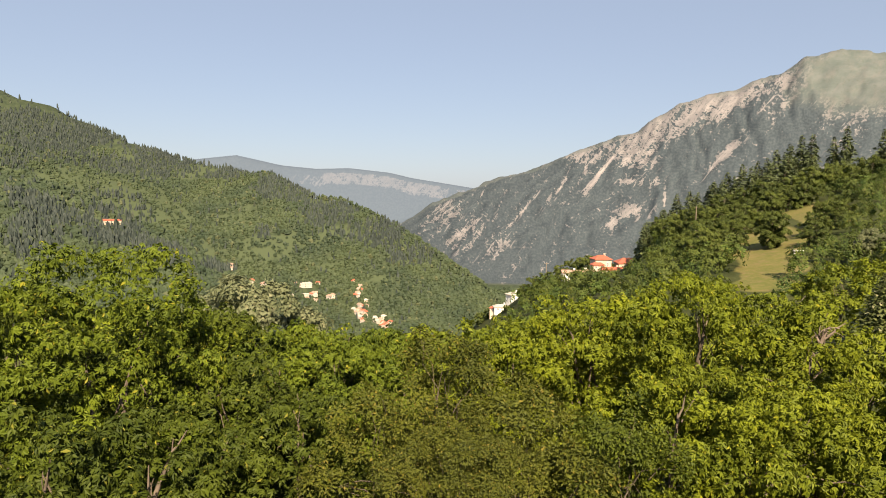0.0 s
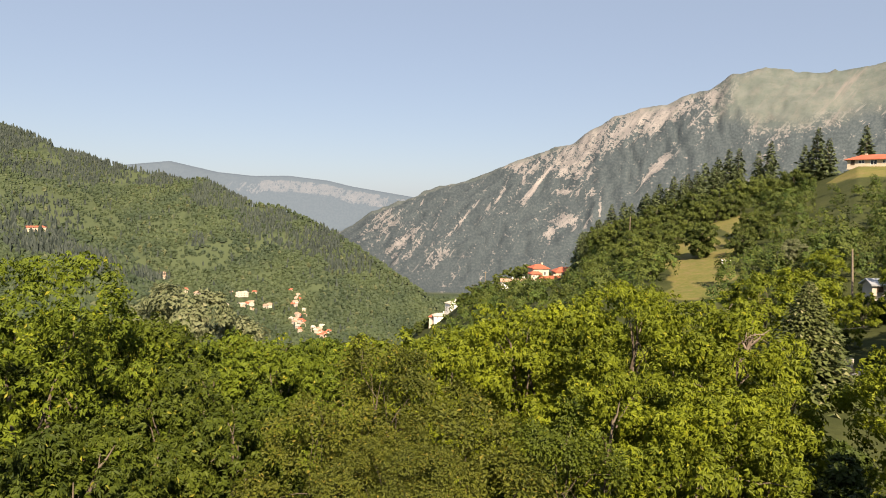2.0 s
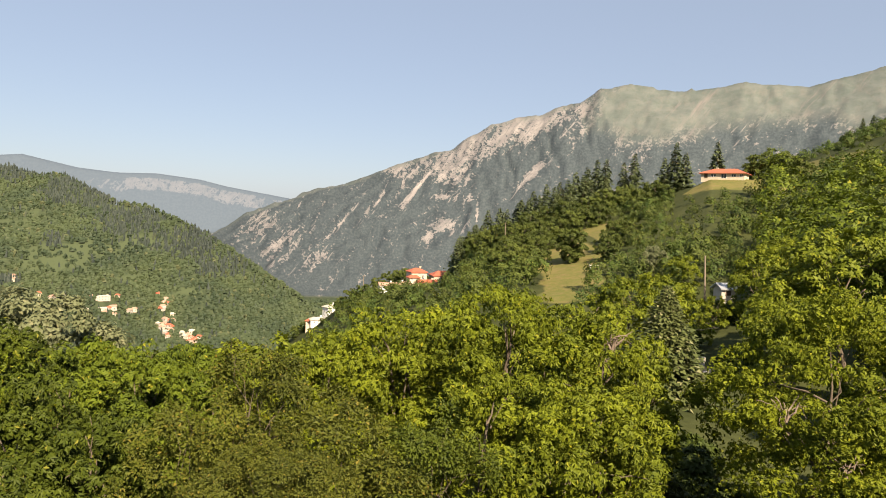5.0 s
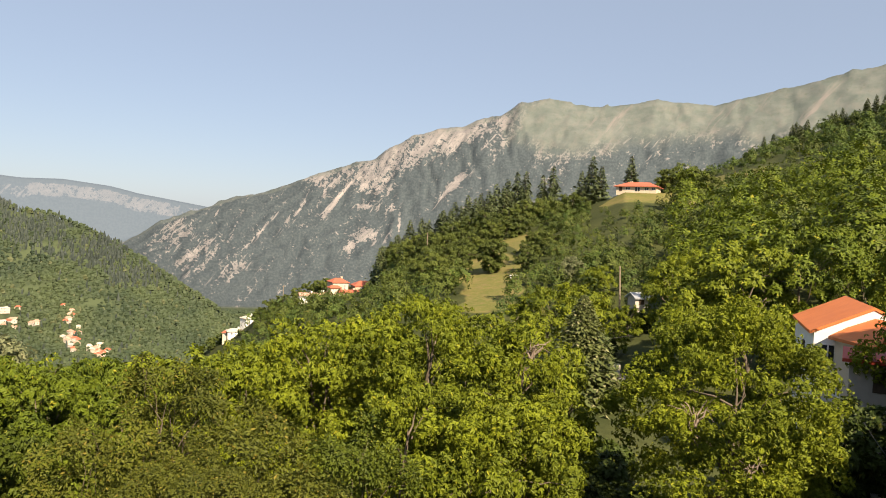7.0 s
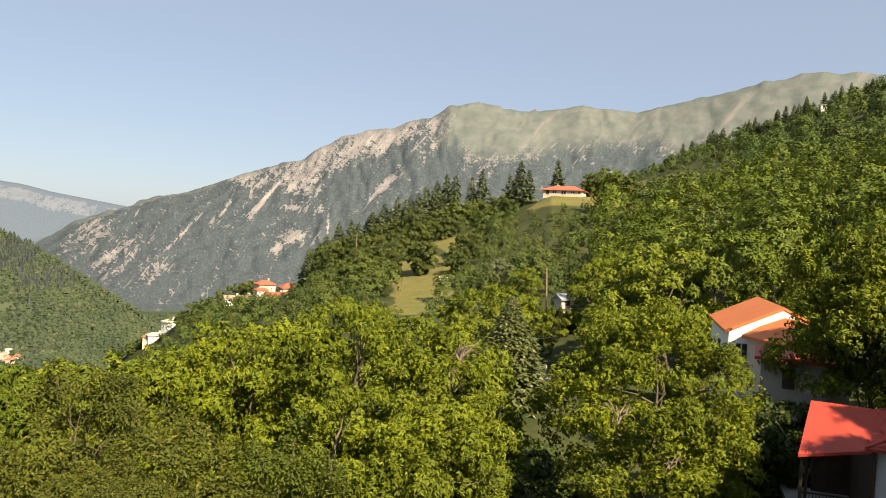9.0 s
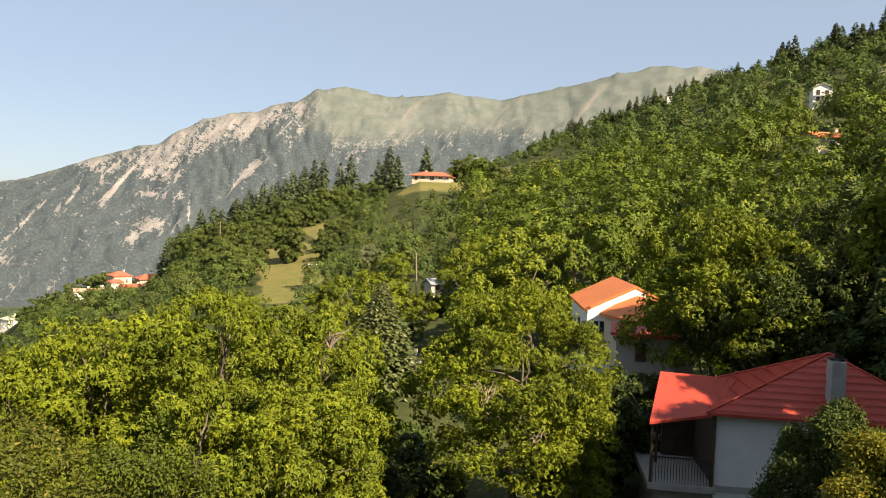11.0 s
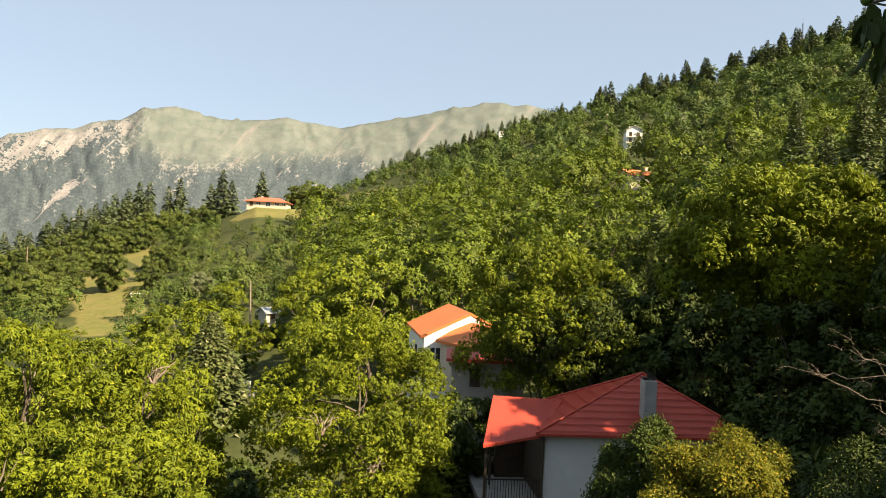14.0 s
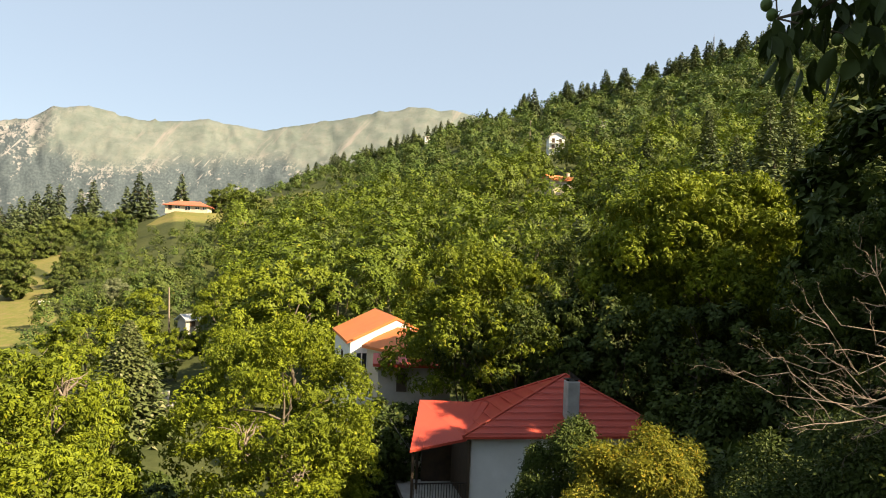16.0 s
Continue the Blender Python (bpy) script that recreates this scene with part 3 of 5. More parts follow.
def lobes(rng, n, rx, ry, rz, zc, lo=0.19, hi=0.34):
    """The rounded masses that make up an uneven crown, with gaps between them."""
    out, sway = [], rng.uniform(0, 6.28, 3)
    for k in range(n * 9):
        if len(out) >= n:
            break
        u, a = (0.92, rng.uniform(0, 6.28)) if not k else (rng.uniform(-0.95, 1), rng.uniform(0, 6.28))
        wide = (1 - abs(u) ** 2.6) ** 0.5 * (1.0 if u > -0.3 else 0.88)
        f = rng.uniform(0.25, 0.6) if rng.uniform() < 0.22 else rng.uniform(0.7, 0.93)
        f *= 1 + 0.13 * math.sin(2 * a + sway[0]) + 0.1 * math.sin(3 * a + 3 * u + sway[1]) + 0.08 * math.sin(6 * u + sway[2])
        s = rng.uniform(lo, hi)
        c = np.array((math.cos(a) * wide * rx * f, math.sin(a) * wide * ry * f, zc + u * rz * (0.6 + 0.22 * min(f, 1)), s * (rx + ry) / 2 * rng.uniform(0.85, 1.15), s * min(rz, 1.5 * rx) * 0.7 * rng.uniform(0.85, 1.15)))
        if all(np.sum(((c[:3] - o[:3]) / (c[[3, 3, 4]] + o[[3, 3, 4]])) ** 2) > 0.3 for o in out):
            out.append(c)
    return np.array(out)


def crown_points(rng, lobe, n, zc, up=0.35):
    """Places and outward ways of the shoots: sprays that sit on the upper skins of the lobes, each a small tuft of shoots."""
    per = 9 if n > 700 else 4
    m = max(12, n // per)
    area = lobe[:, 3] ** 2 + lobe[:, 3] * lobe[:, 4]
    k = rng.choice(len(lobe), m * 5, p=area / area.sum())
    d = rng.normal(0, 1, (m * 5, 3))
    d[:, 2] += up
    d[:, :2] += 0.5 * lobe[k, :2] / (np.hypot(lobe[k, 0], lobe[k, 1]) + 1e-6)[:, None]
    d /= np.linalg.norm(d, axis=1)[:, None]
    rad = np.stack([lobe[k, 3], lobe[k, 3], lobe[k, 4]], 1)
    p = lobe[k, :3] + d * rad * rng.uniform(0.82, 1.04, (len(k), 1))
    deep = np.zeros(len(p), bool)
    for c in lobe:
        deep |= (((p - c[:3]) / [c[3], c[3], c[4]]) ** 2).sum(1) < 0.6
    under = (d[:, 2] < -0.2) & (rng.uniform(0, 1, len(p)) < 0.85)
    keep = np.flatnonzero(~under & (~deep | (rng.uniform(0, 1, len(p)) < 0.05)))[:m]
    p, d, girth = p[keep], d[keep], rng.uniform(0.26, 0.44, len(keep)) * rad[keep, 0]
    e = rng.normal(0, 1, (len(keep), per, 3))
    e[..., 2] = np.abs(e[..., 2]) * 0.8 - 0.2
    e /= np.linalg.norm(e, axis=2)[..., None]
    q = p[:, None] + e * girth[:, None, None] * np.array([1, 1, 0.6]) * rng.uniform(0.5, 1.05, (len(keep), per, 1))
    way = d[:, None] * 0.5 + e * 0.8 + np.array([0, 0, 0.3])
    return q.reshape(-1, 3)[:n], way.reshape(-1, 3)[:n]


def limb(rng, a, b, r0, r1, steps=6, bend=0.12):
    t = np.linspace(0, 1, steps)[:, None]
    p = a + (b - a) * t
    p += np.array([0, 0, 1.0]) * np.sin(t * np.pi) * np.linalg.norm(b - a) * bend
    p[1:-1] += rng.normal(0, 0.03 * np.linalg.norm(b - a), (steps - 2, 3))
    return p, r0 + (r1 - r0) * t[:, 0]


def wood_of(rng, height, lobe, radius, fork, sides=5, lean=(0.0, 0.0)):
    top = np.array([lean[0], lean[1], height])
    lines = [limb(rng, np.array([0, 0, -0.6]), top, radius, radius * 0.06, 8, 0.0)]
    for c in lobe[:: max(1, len(lobe) // 7)]:
        t = rng.uniform(fork, 0.85)
        start = np.array([lean[0] * t, lean[1] * t, height * t])
        end = c[:3].copy()
        start[2] = min(start[2], end[2])
        lines.append(limb(rng, start, end, radius * rng.uniform(0.18, 0.34), radius * 0.05, 6))
        for q in range(1):
            tip = end + rng.normal(0, 0.5, 3) * c[3]
            lines.append(limb(rng, (start + end) / 2, tip, radius * 0.12, radius * 0.03, 5))
    return tubes(lines, sides)


def tree_parts(seed, height, spread, mat, protos, count, crown_low=0.3, lobe_n=18, radius=0.2, size=1.0, bark=None, up=0.35, lean=(0.0, 0.0)):
    """The trunk's and the crown's mesh of a broadleaved tree, its foot at the origin."""
    rng = np.random.default_rng(seed)
    rz = height * (1 - crown_low) / 2
    zc = height - rz
    lobe = lobes(rng, lobe_n, spread, spread, rz, zc)
    lobe[:, 0] += lean[0] * 0.8
    lobe[:, 1] += lean[1] * 0.8
    v, f = wood_of(rng, height * 0.8, lobe, radius, max(0.2, crown_low), 5, lean)
    trunk = mesh_of("trunk", v, f, bark or BARK, True)
    p, d = crown_points(rng, lobe, count, zc, up)
    b = scatter(protos, p, d, size * rng.uniform(0.75, 1.25, len(p)), rng)
    return trunk, mesh_of("crown", b, faces_of(protos, len(b)), mat)


def plant(name, at, meshes, label, category="tree", turn=0.0, scale=1.0, group="", parts=("trunk", "crown")):
    ob = thing(name, Matrix.Translation(at) @ Matrix.Rotation(radians(turn), 4, "Z") @ Matrix.Scale(scale, 4), label, category, group)
    for n, me in zip(parts, meshes):
        child(n, me, ob)
    return ob


RNG = np.random.default_rng(7)
WALNUT_SHOOTS = [shoot(RNG, 5, 2, 0.2, 0.082, 0.95, 0.4) for _ in range(6)]
WALNUT_FAR = [shoot(RNG, 4, 1, 0.21, 0.095, 1.25, 0.3) for _ in range(6)]
BROAD_SHOOTS = [shoot(RNG, 10, 0, 0.24, 0.15, 0.7, 0.32, needle_leaf) for _ in range(6)]
FINE_SHOOTS = [shoot(RNG, 11, 0, 0.085, 0.045, 0.3, 0.26) for _ in range(6)]
TUFTS = [shoot(RNG, 12, 0, 0.5, 0.36, 0.35, 0.5, needle_leaf) for _ in range(6)]
COARSE = [shoot(RNG, 9, 0, 0.85, 0.62, 0.3, 0.85, needle_leaf) for _ in range(6)]

# The walnut trees and shrubs below the terrace: name, bearing, distance, height of the top (z), half width, shoots, material, shoots' kind, label
NEAR_TREES = [
    ("walnut_tree", -26.0, 19.0, -1.25, 3.0, 2100, MID_WALNUT, WALNUT_SHOOTS, "large leafy walnut tree with drooping yellow-green leaves"),
    ("walnut_tree", -34.0, 19.5, -2.0, 2.9, 1300, SHADE_WALNUT, WALNUT_SHOOTS, "walnut tree with dense green leaves toned darker for shade"),
    ("walnut_tree", -20.0, 22.0, -2.7, 2.1, 1000, SHADE_WALNUT, WALNUT_SHOOTS, "walnut tree with dense green leaves toned darker for shade"),
    ("walnut_tree", -29.5, 13.5, -3.5, 1.8, 900, SHADE_WALNUT, WALNUT_SHOOTS, "low walnut tree with drooping leaves toned darker for shade"),
    ("walnut_tree", -22.5, 14.5, -4.0, 1.8, 900, SHADE_WALNUT, WALNUT_SHOOTS, "low walnut tree with drooping leaves toned darker for shade"),
    ("walnut_tree", -12.8, 22.5, -3.6, 2.3, 1150, MID_WALNUT, WALNUT_SHOOTS, "walnut tree with dense bright green leaves"),
    ("walnut_tree", -16.0, 18.5, -4.1, 1.8, 800, SHADE_WALNUT, WALNUT_SHOOTS, "low walnut tree with drooping leaves toned darker for shade"),
    ("walnut_tree", -8.6, 24.0, -4.05, 2.3, 1100, MID_WALNUT, WALNUT_SHOOTS, "walnut tree with dense bright green leaves"),
    ("walnut_tree", -11.0, 17.0, -4.4, 1.7, 800, SHADE_WALNUT, WALNUT_SHOOTS, "low walnut tree with drooping leaves toned darker for shade"),
    ("walnut_tree", -4.6, 25.0, -4.45, 2.2, 1000, MID_WALNUT, WALNUT_SHOOTS, "walnut tree with dense bright green leaves"),
    ("young_tree", 0.1, 16.0, -2.25, 1.15, 1900, OLIVE, FINE_SHOOTS, "slender young tree with fine olive-green leaves"),
    ("young_tree", -4.6, 15.0, -3.5, 1.35, 1500, OLIVE, FINE_SHOOTS, "young tree with fine olive-green leaves"),
    ("walnut_tree", 5.8, 22.5, -3.6, 2.3, 1050, WALNUT, WALNUT_SHOOTS, "walnut tree with dense bright green leaves"),
    ("walnut_tree", 11.6, 23.0, -2.55, 2.9, 1650, WALNUT, WALNUT_SHOOTS, "broad walnut tree with sunlit drooping leaves"),
    ("walnut_tree", 19.8, 23.0, -1.95, 3.3, 2000, WALNUT, WALNUT_SHOOTS, "broad walnut tree with sunlit drooping leaves"),
    ("walnut_tree", 27.0, 24.5, -2.35, 2.1, 750, WALNUT, WALNUT_SHOOTS, "walnut tree with thin yellow-green leaves and bare inner boughs"),
    ("walnut_tree", 24.4, 18.0, -4.0, 2.3, 1200, WALNUT, WALNUT_SHOOTS, "low walnut tree with bright hanging leaves"),
    ("walnut_tree", 28.2, 21.0, -4.6, 1.8, 850, WALNUT, WALNUT_SHOOTS, "low walnut tree with bright hanging leaves"),
    ("walnut_tree", 30.2, 27.0, -4.6, 1.4, 600, WALNUT, WALNUT_SHOOTS, "low walnut tree with bright hanging leaves"),
    ("walnut_tree", 18.5, 17.5, -3.6, 1.9, 1000, WALNUT, WALNUT_SHOOTS, "low walnut tree with bright hanging leaves"),
    ("shrub", 7.0, 14.0, -3.7, 2.0, 2300, OLIVE, FINE_SHOOTS, "dense shrub with small olive-green leaves"),
    # added dark filler for the shaded gap between two walnuts
    ("shrub", 14.6, 15.0, -3.6, 1.2, 1400, SHADE_WALNUT, FINE_SHOOTS, "dark shrub standing in for shade between walnut trees"),
    ("shrub", 1.5, 12.5, -4.0, 1.4, 1700, OLIVE, FINE_SHOOTS, "dense shrub with small olive-green leaves"),
    # dark shrubs added in place of the shadow over the yard floor
    ("shrub", 33.8, 27.0, -9.3, 1.5, 500, SHADE_LEAF, BROAD_SHOOTS, "low dark shrub standing in for shade on the yard"),
    ("shrub", 35.6, 29.0, -9.7, 1.5, 500, SHADE_LEAF, BROAD_SHOOTS, "low dark shrub standing in for shade on the yard"),
    ("shrub", 34.6, 33.5, -10.1, 1.3, 500, SHADE_LEAF, BROAD_SHOOTS, "low dark shrub standing in for shade on the yard"),
    ("walnut_tree", 43.1, 26.0, -1.95, 3.5, 2700, WALNUT, WALNUT_SHOOTS, "round walnut tree standing alone in the yard"),
    ("walnut_tree", 47.4, 27.0, -5.6, 1.5, 650, WALNUT, WALNUT_SHOOTS, "low walnut tree with bright hanging leaves"),
    ("walnut_tree", 57.2, 38.0, 1.6, 3.7, 2300, WALNUT, WALNUT_SHOOTS, "tall walnut tree half in shade beside a house"),
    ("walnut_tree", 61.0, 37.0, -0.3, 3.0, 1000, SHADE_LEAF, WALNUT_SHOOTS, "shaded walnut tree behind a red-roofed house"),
    ("walnut_tree", 75.6, 42.0, 6.3, 5.4, 7200, WALNUT, WALNUT_SHOOTS, "big walnut tree with a sunlit top"),
    ("walnut_tree", 83.5, 52.0, 6.9, 3.4, 1300, SHADE_WALNUT, WALNUT_SHOOTS, "walnut tree with a sunlit top and shaded skirts"),
    ("walnut_tree", 66.6, 45.0, 3.0, 4.2, 1500, SHADE_WALNUT, WALNUT_SHOOTS, "walnut tree half in shade"),
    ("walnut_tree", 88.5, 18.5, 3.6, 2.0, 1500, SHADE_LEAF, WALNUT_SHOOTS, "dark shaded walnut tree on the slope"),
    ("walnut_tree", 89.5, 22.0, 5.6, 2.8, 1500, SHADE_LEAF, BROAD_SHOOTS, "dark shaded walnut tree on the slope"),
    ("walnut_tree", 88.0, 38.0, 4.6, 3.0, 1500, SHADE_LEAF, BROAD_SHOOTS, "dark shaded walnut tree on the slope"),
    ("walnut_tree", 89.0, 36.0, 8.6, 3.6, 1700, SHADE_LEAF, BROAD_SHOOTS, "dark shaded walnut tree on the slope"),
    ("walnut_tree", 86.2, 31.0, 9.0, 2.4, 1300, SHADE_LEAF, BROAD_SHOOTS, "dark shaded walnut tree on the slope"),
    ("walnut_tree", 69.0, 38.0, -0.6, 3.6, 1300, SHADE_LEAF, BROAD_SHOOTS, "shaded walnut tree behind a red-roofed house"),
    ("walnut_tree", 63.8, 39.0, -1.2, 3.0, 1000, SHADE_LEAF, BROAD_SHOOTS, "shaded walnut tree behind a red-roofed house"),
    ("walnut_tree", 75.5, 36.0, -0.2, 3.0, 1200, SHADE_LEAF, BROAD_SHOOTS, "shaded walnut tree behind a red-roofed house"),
    # from here to the yellow-green shrub: trees added beyond the view to block sun
    ("walnut_tree", 94.5, 26.0, 7.6, 2.7, 1200, SHADE_LEAF, BROAD_SHOOTS, "tall dark walnut tree added above the bank to cast shade"),
    ("walnut_tree", 91.0, 31.0, 8.8, 3.6, 1300, SHADE_LEAF, BROAD_SHOOTS, "tall dark walnut tree added above the bank to cast shade"),
    ("walnut_tree", 95.0, 45.0, 9.0, 4.2, 1200, SHADE_LEAF, BROAD_SHOOTS, "tall dark walnut tree added above the bank to cast shade"),
    ("walnut_tree", 114.0, 14.6, 5.0, 1.8, 900, SHADE_LEAF, BROAD_SHOOTS, "dark walnut tree added above the bank to cast shade"),
    ("walnut_tree", 106.0, 16.5, 4.6, 1.7, 800, SHADE_LEAF, BROAD_SHOOTS, "tall dark walnut tree added above the bank to cast shade"),
    ("walnut_tree", 103.0, 18.0, 4.4, 3.0, 1000, SHADE_LEAF, BROAD_SHOOTS, "tall dark walnut tree added above the bank to cast shade"),
    ("walnut_tree", 98.0, 24.0, 7.6, 3.6, 1000, SHADE_LEAF, BROAD_SHOOTS, "tall dark walnut tree added above the bank to cast shade"),
    ("walnut_tree", 112.0, 20.0, 6.5, 4.2, 700, SHADE_LEAF, BROAD_SHOOTS, "tall dark walnut tree added above the bank to cast shade"),
    ("walnut_tree", 135.0, 14.0, 6.0, 3.4, 700, SHADE_LEAF, BROAD_SHOOTS, "tall dark walnut tree added above the bank to cast shade"),
    ("walnut_tree", 93.0, 52.0, 9.0, 4.6, 900, SHADE_LEAF, BROAD_SHOOTS, "tall dark walnut tree added above the bank to cast shade"),
    ("walnut_tree", 101.0, 40.0, 12.0, 4.2, 800, SHADE_LEAF, BROAD_SHOOTS, "tall dark walnut tree added above the bank to cast shade"),
    ("walnut_tree", 98.0, 50.0, 10.5, 4.6, 900, SHADE_LEAF, BROAD_SHOOTS, "tall dark walnut tree added above the bank to cast shade"),
    ("walnut_tree", 103.0, 37.0, 11.5, 4.4, 800, SHADE_LEAF, BROAD_SHOOTS, "tall dark walnut tree added above the bank to cast shade"),
    ("walnut_tree", 108.0, 31.0, 10.5, 4.2, 800, SHADE_LEAF, BROAD_SHOOTS, "tall dark walnut tree added above the bank to cast shade"),
    ("shrub", 71.0, 10.5, -2.0, 1.05, 3300, GOLD_LEAF, FINE_SHOOTS, "sunlit shrub with small yellow-green leaves"),
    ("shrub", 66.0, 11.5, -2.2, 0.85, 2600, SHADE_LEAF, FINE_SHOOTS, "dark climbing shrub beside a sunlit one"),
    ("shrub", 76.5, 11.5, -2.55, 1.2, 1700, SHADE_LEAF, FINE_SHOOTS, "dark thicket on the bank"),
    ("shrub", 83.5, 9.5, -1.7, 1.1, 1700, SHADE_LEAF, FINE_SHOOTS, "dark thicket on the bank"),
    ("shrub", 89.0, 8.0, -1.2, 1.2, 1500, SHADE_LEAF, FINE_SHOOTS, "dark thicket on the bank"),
    # dark shrubs added to cover lit ground where deep shade belongs
    ("shrub", 79.0, 28.0, -3.4, 2.2, 900, SHADE_LEAF, BROAD_SHOOTS, "dark undergrowth added for the shade below the walnut trees"),
    ("shrub", 81.5, 33.0, -1.6, 2.4, 900, SHADE_LEAF, BROAD_SHOOTS, "dark undergrowth added for the shade below the walnut trees"),
    ("shrub", 75.5, 31.0, -4.0, 2.4, 900, SHADE_LEAF, BROAD_SHOOTS, "dark undergrowth added for the shade below the walnut trees"),
    ("shrub", 71.0, 38.0, -5.2, 2.6, 900, SHADE_LEAF, BROAD_SHOOTS, "dark undergrowth added for the shade below the walnut trees"),
    ("shrub", 77.0, 27.0, -4.6, 2.4, 900, SHADE_LEAF, BROAD_SHOOTS, "dark undergrowth added for the shade below the walnut trees"),
    ("shrub", 82.0, 19.0, -3.2, 2.0, 900, SHADE_LEAF, BROAD_SHOOTS, "dark undergrowth added for the shade below the walnut trees"),
    ("shrub", 63.0, 42.0, -6.4, 2.6, 700, SHADE_LEAF, BROAD_SHOOTS, "dark undergrowth added for the shade below the walnut trees"),
    ("shrub", 57.5, 36.5, -8.2, 2.0, 700, SHADE_LEAF, BROAD_SHOOTS, "dark undergrowth added for the shade below the walnut trees"),
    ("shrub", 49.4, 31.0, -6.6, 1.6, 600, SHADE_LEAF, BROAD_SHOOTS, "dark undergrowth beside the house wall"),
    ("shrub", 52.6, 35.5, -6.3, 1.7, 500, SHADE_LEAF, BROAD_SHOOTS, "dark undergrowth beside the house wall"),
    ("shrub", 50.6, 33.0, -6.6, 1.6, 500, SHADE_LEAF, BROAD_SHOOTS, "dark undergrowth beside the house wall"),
    # one more dark shrub in place of yard shadow
    ("shrub", 34.2, 36.0, -10.3, 1.1, 480, SHADE_LEAF, BROAD_SHOOTS, "low dark shrub standing in for shade on the yard"),
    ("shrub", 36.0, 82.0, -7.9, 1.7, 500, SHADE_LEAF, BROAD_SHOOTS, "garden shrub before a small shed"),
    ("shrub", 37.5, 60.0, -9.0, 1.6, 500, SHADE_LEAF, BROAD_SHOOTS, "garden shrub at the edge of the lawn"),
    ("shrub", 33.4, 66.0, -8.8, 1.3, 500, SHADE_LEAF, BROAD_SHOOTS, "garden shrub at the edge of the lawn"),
]
BARE_BOUGHS = {(27.0, 24.5): ((point(28.0, 22.6, -3.5), 0.9),), (43.1, 26.0): ((point(40.6, 23.0, -5.2), 0.8), (point(44.6, 23.1, -6.6), 0.6))}
for k, (name, az, dist, top, spread, count, mat, kind, label) in enumerate(NEAR_TREES):
    at = spot(az, dist, -0.1)
    tall = top - at.z
    shrub = name == "shrub"
    close_in = shrub and dist < 13
    if kind is WALNUT_SHOOTS:
        kind, count = WALNUT_FAR, int(count * (1.95 if dist < 27 else 1.4))
    size = (0.6 if dist < 20 else 0.67) if kind is WALNUT_FAR and dist < 27 else (2.0 if az > 90 and dist > 12 else 1.35) if kind is BROAD_SHOOTS else (0.75 if count > 3000 else 1.1) if shrub else 1.0
    if spread > 4.5 and az < 80:
        size = 1.2
    if kind is BROAD_SHOOTS and az < 82:
        size, count = 0.95, int(count * 1.5)
    if close_in:
        size, count = 0.62, int(count * 2.2)
    meshes = tree_parts(100 + k, tall, spread, mat, kind, count, (0.5 if close_in else 0.03) if shrub else 0.26 if dist > 34 and az < 82 and mat is WALNUT else 0.12, 46 if shrub else 42 + int(spread * 7), 0.06 if shrub else 0.07 if name == "young_tree" else 0.2, size, up=0.5)
    tree = plant(name, at, meshes, label, "shrub" if shrub else "tree")
    for where, reach in BARE_BOUGHS.get((az, dist), ()):
        rng = np.random.default_rng(int(100 * az))
        foot = np.array(where) - np.array(at) - [0, 0, 0.5 * reach]
        lines = []
        for j in range(6):
            tip = foot + np.array([rng.normal(0, 0.45), rng.normal(0, 0.3), rng.uniform(0.6, 1.1)]) * reach
            lines.append(limb(rng, foot, tip, 0.04, 0.012, 7, 0.1))
            for q in range(2):
                mid = foot + (tip - foot) * rng.uniform(0.4, 0.8)
                lines.append(limb(rng, mid, mid + rng.normal(0, 0.35, 3) * reach, 0.018, 0.006, 5, 0.1))
        child("bough", mesh_of("bough", *tubes(lines, 5), PALE_BARK, True), tree, "bare pale bough")

# ---- trees of the middle distance ----


def fir_mesh(seed, height, spread, rows=16, mat=None, blade=1.0):
    """A fir: whorls of drooping sprays that shorten towards the tip."""
    rng = np.random.default_rng(seed)
    trunk = tubes([limb(rng, np.array([0, 0, -0.5]), np.array([0, 0, height * 0.97]), 0.02 * height, 0.01, 8, 0.0)], 6)
    vs = []
    for k in range(rows * 42):
        t = rng.uniform(0, 1) ** 1.25
        z, reach = height * (0.06 + 0.94 * t), spread * (1.03 - t) ** 0.8 * (0.8 + 0.35 * math.sin(k * 0.7) * math.sin(t * rows * 2.6))
        a = rng.uniform(0, 6.283)
        out, q = np.array([math.cos(a), math.sin(a), 0]), reach * rng.uniform(0.25, 1.0)
        w = unit(out + rng.normal(0, 0.3, 3) + np.array([0, 0, -0.35]))
        vs += needle_leaf(np.array([0, 0, z - 0.22 * q]) + out * q * 0.85, w, unit(np.cross(w, [0, 0, 1]) + rng.normal(0, 0.25, 3)), (0.36 * reach + 0.4) * blade, (0.34 * reach + 0.22) * blade)
    vs = np.array(vs)
    return mesh_of("trunk", *trunk, BARK, True), mesh_of("crown", vs, np.arange(len(vs)).reshape(-1, 3), mat or FIR)


FIRS = [fir_mesh(300 + k, 11, 3.1 + 0.35 * k, 18) for k in range(4)]
SLOPE_FIRS = [fir_mesh(310 + k, 11, 3.0 + 0.4 * k, 70, FIR, 0.45) for k in range(2)]
OAKS = [tree_parts(340 + k, 7.5, 3.1 + 0.3 * k, OAK_LEAF, TUFTS, 1250, -0.1, 56, 0.18, 0.6) for k in range(4)]
YARDS, YARDS_MID, YARDS_SHADE = ([tree_parts(seed + k, 9.0, 3.4, mat, BROAD_SHOOTS, 1500, 0.1, 40, 0.2, 0.92) for k in range(2)] for seed, mat in ((360, WALNUT), (364, MID_WALNUT), (368, SHADE_WALNUT)))
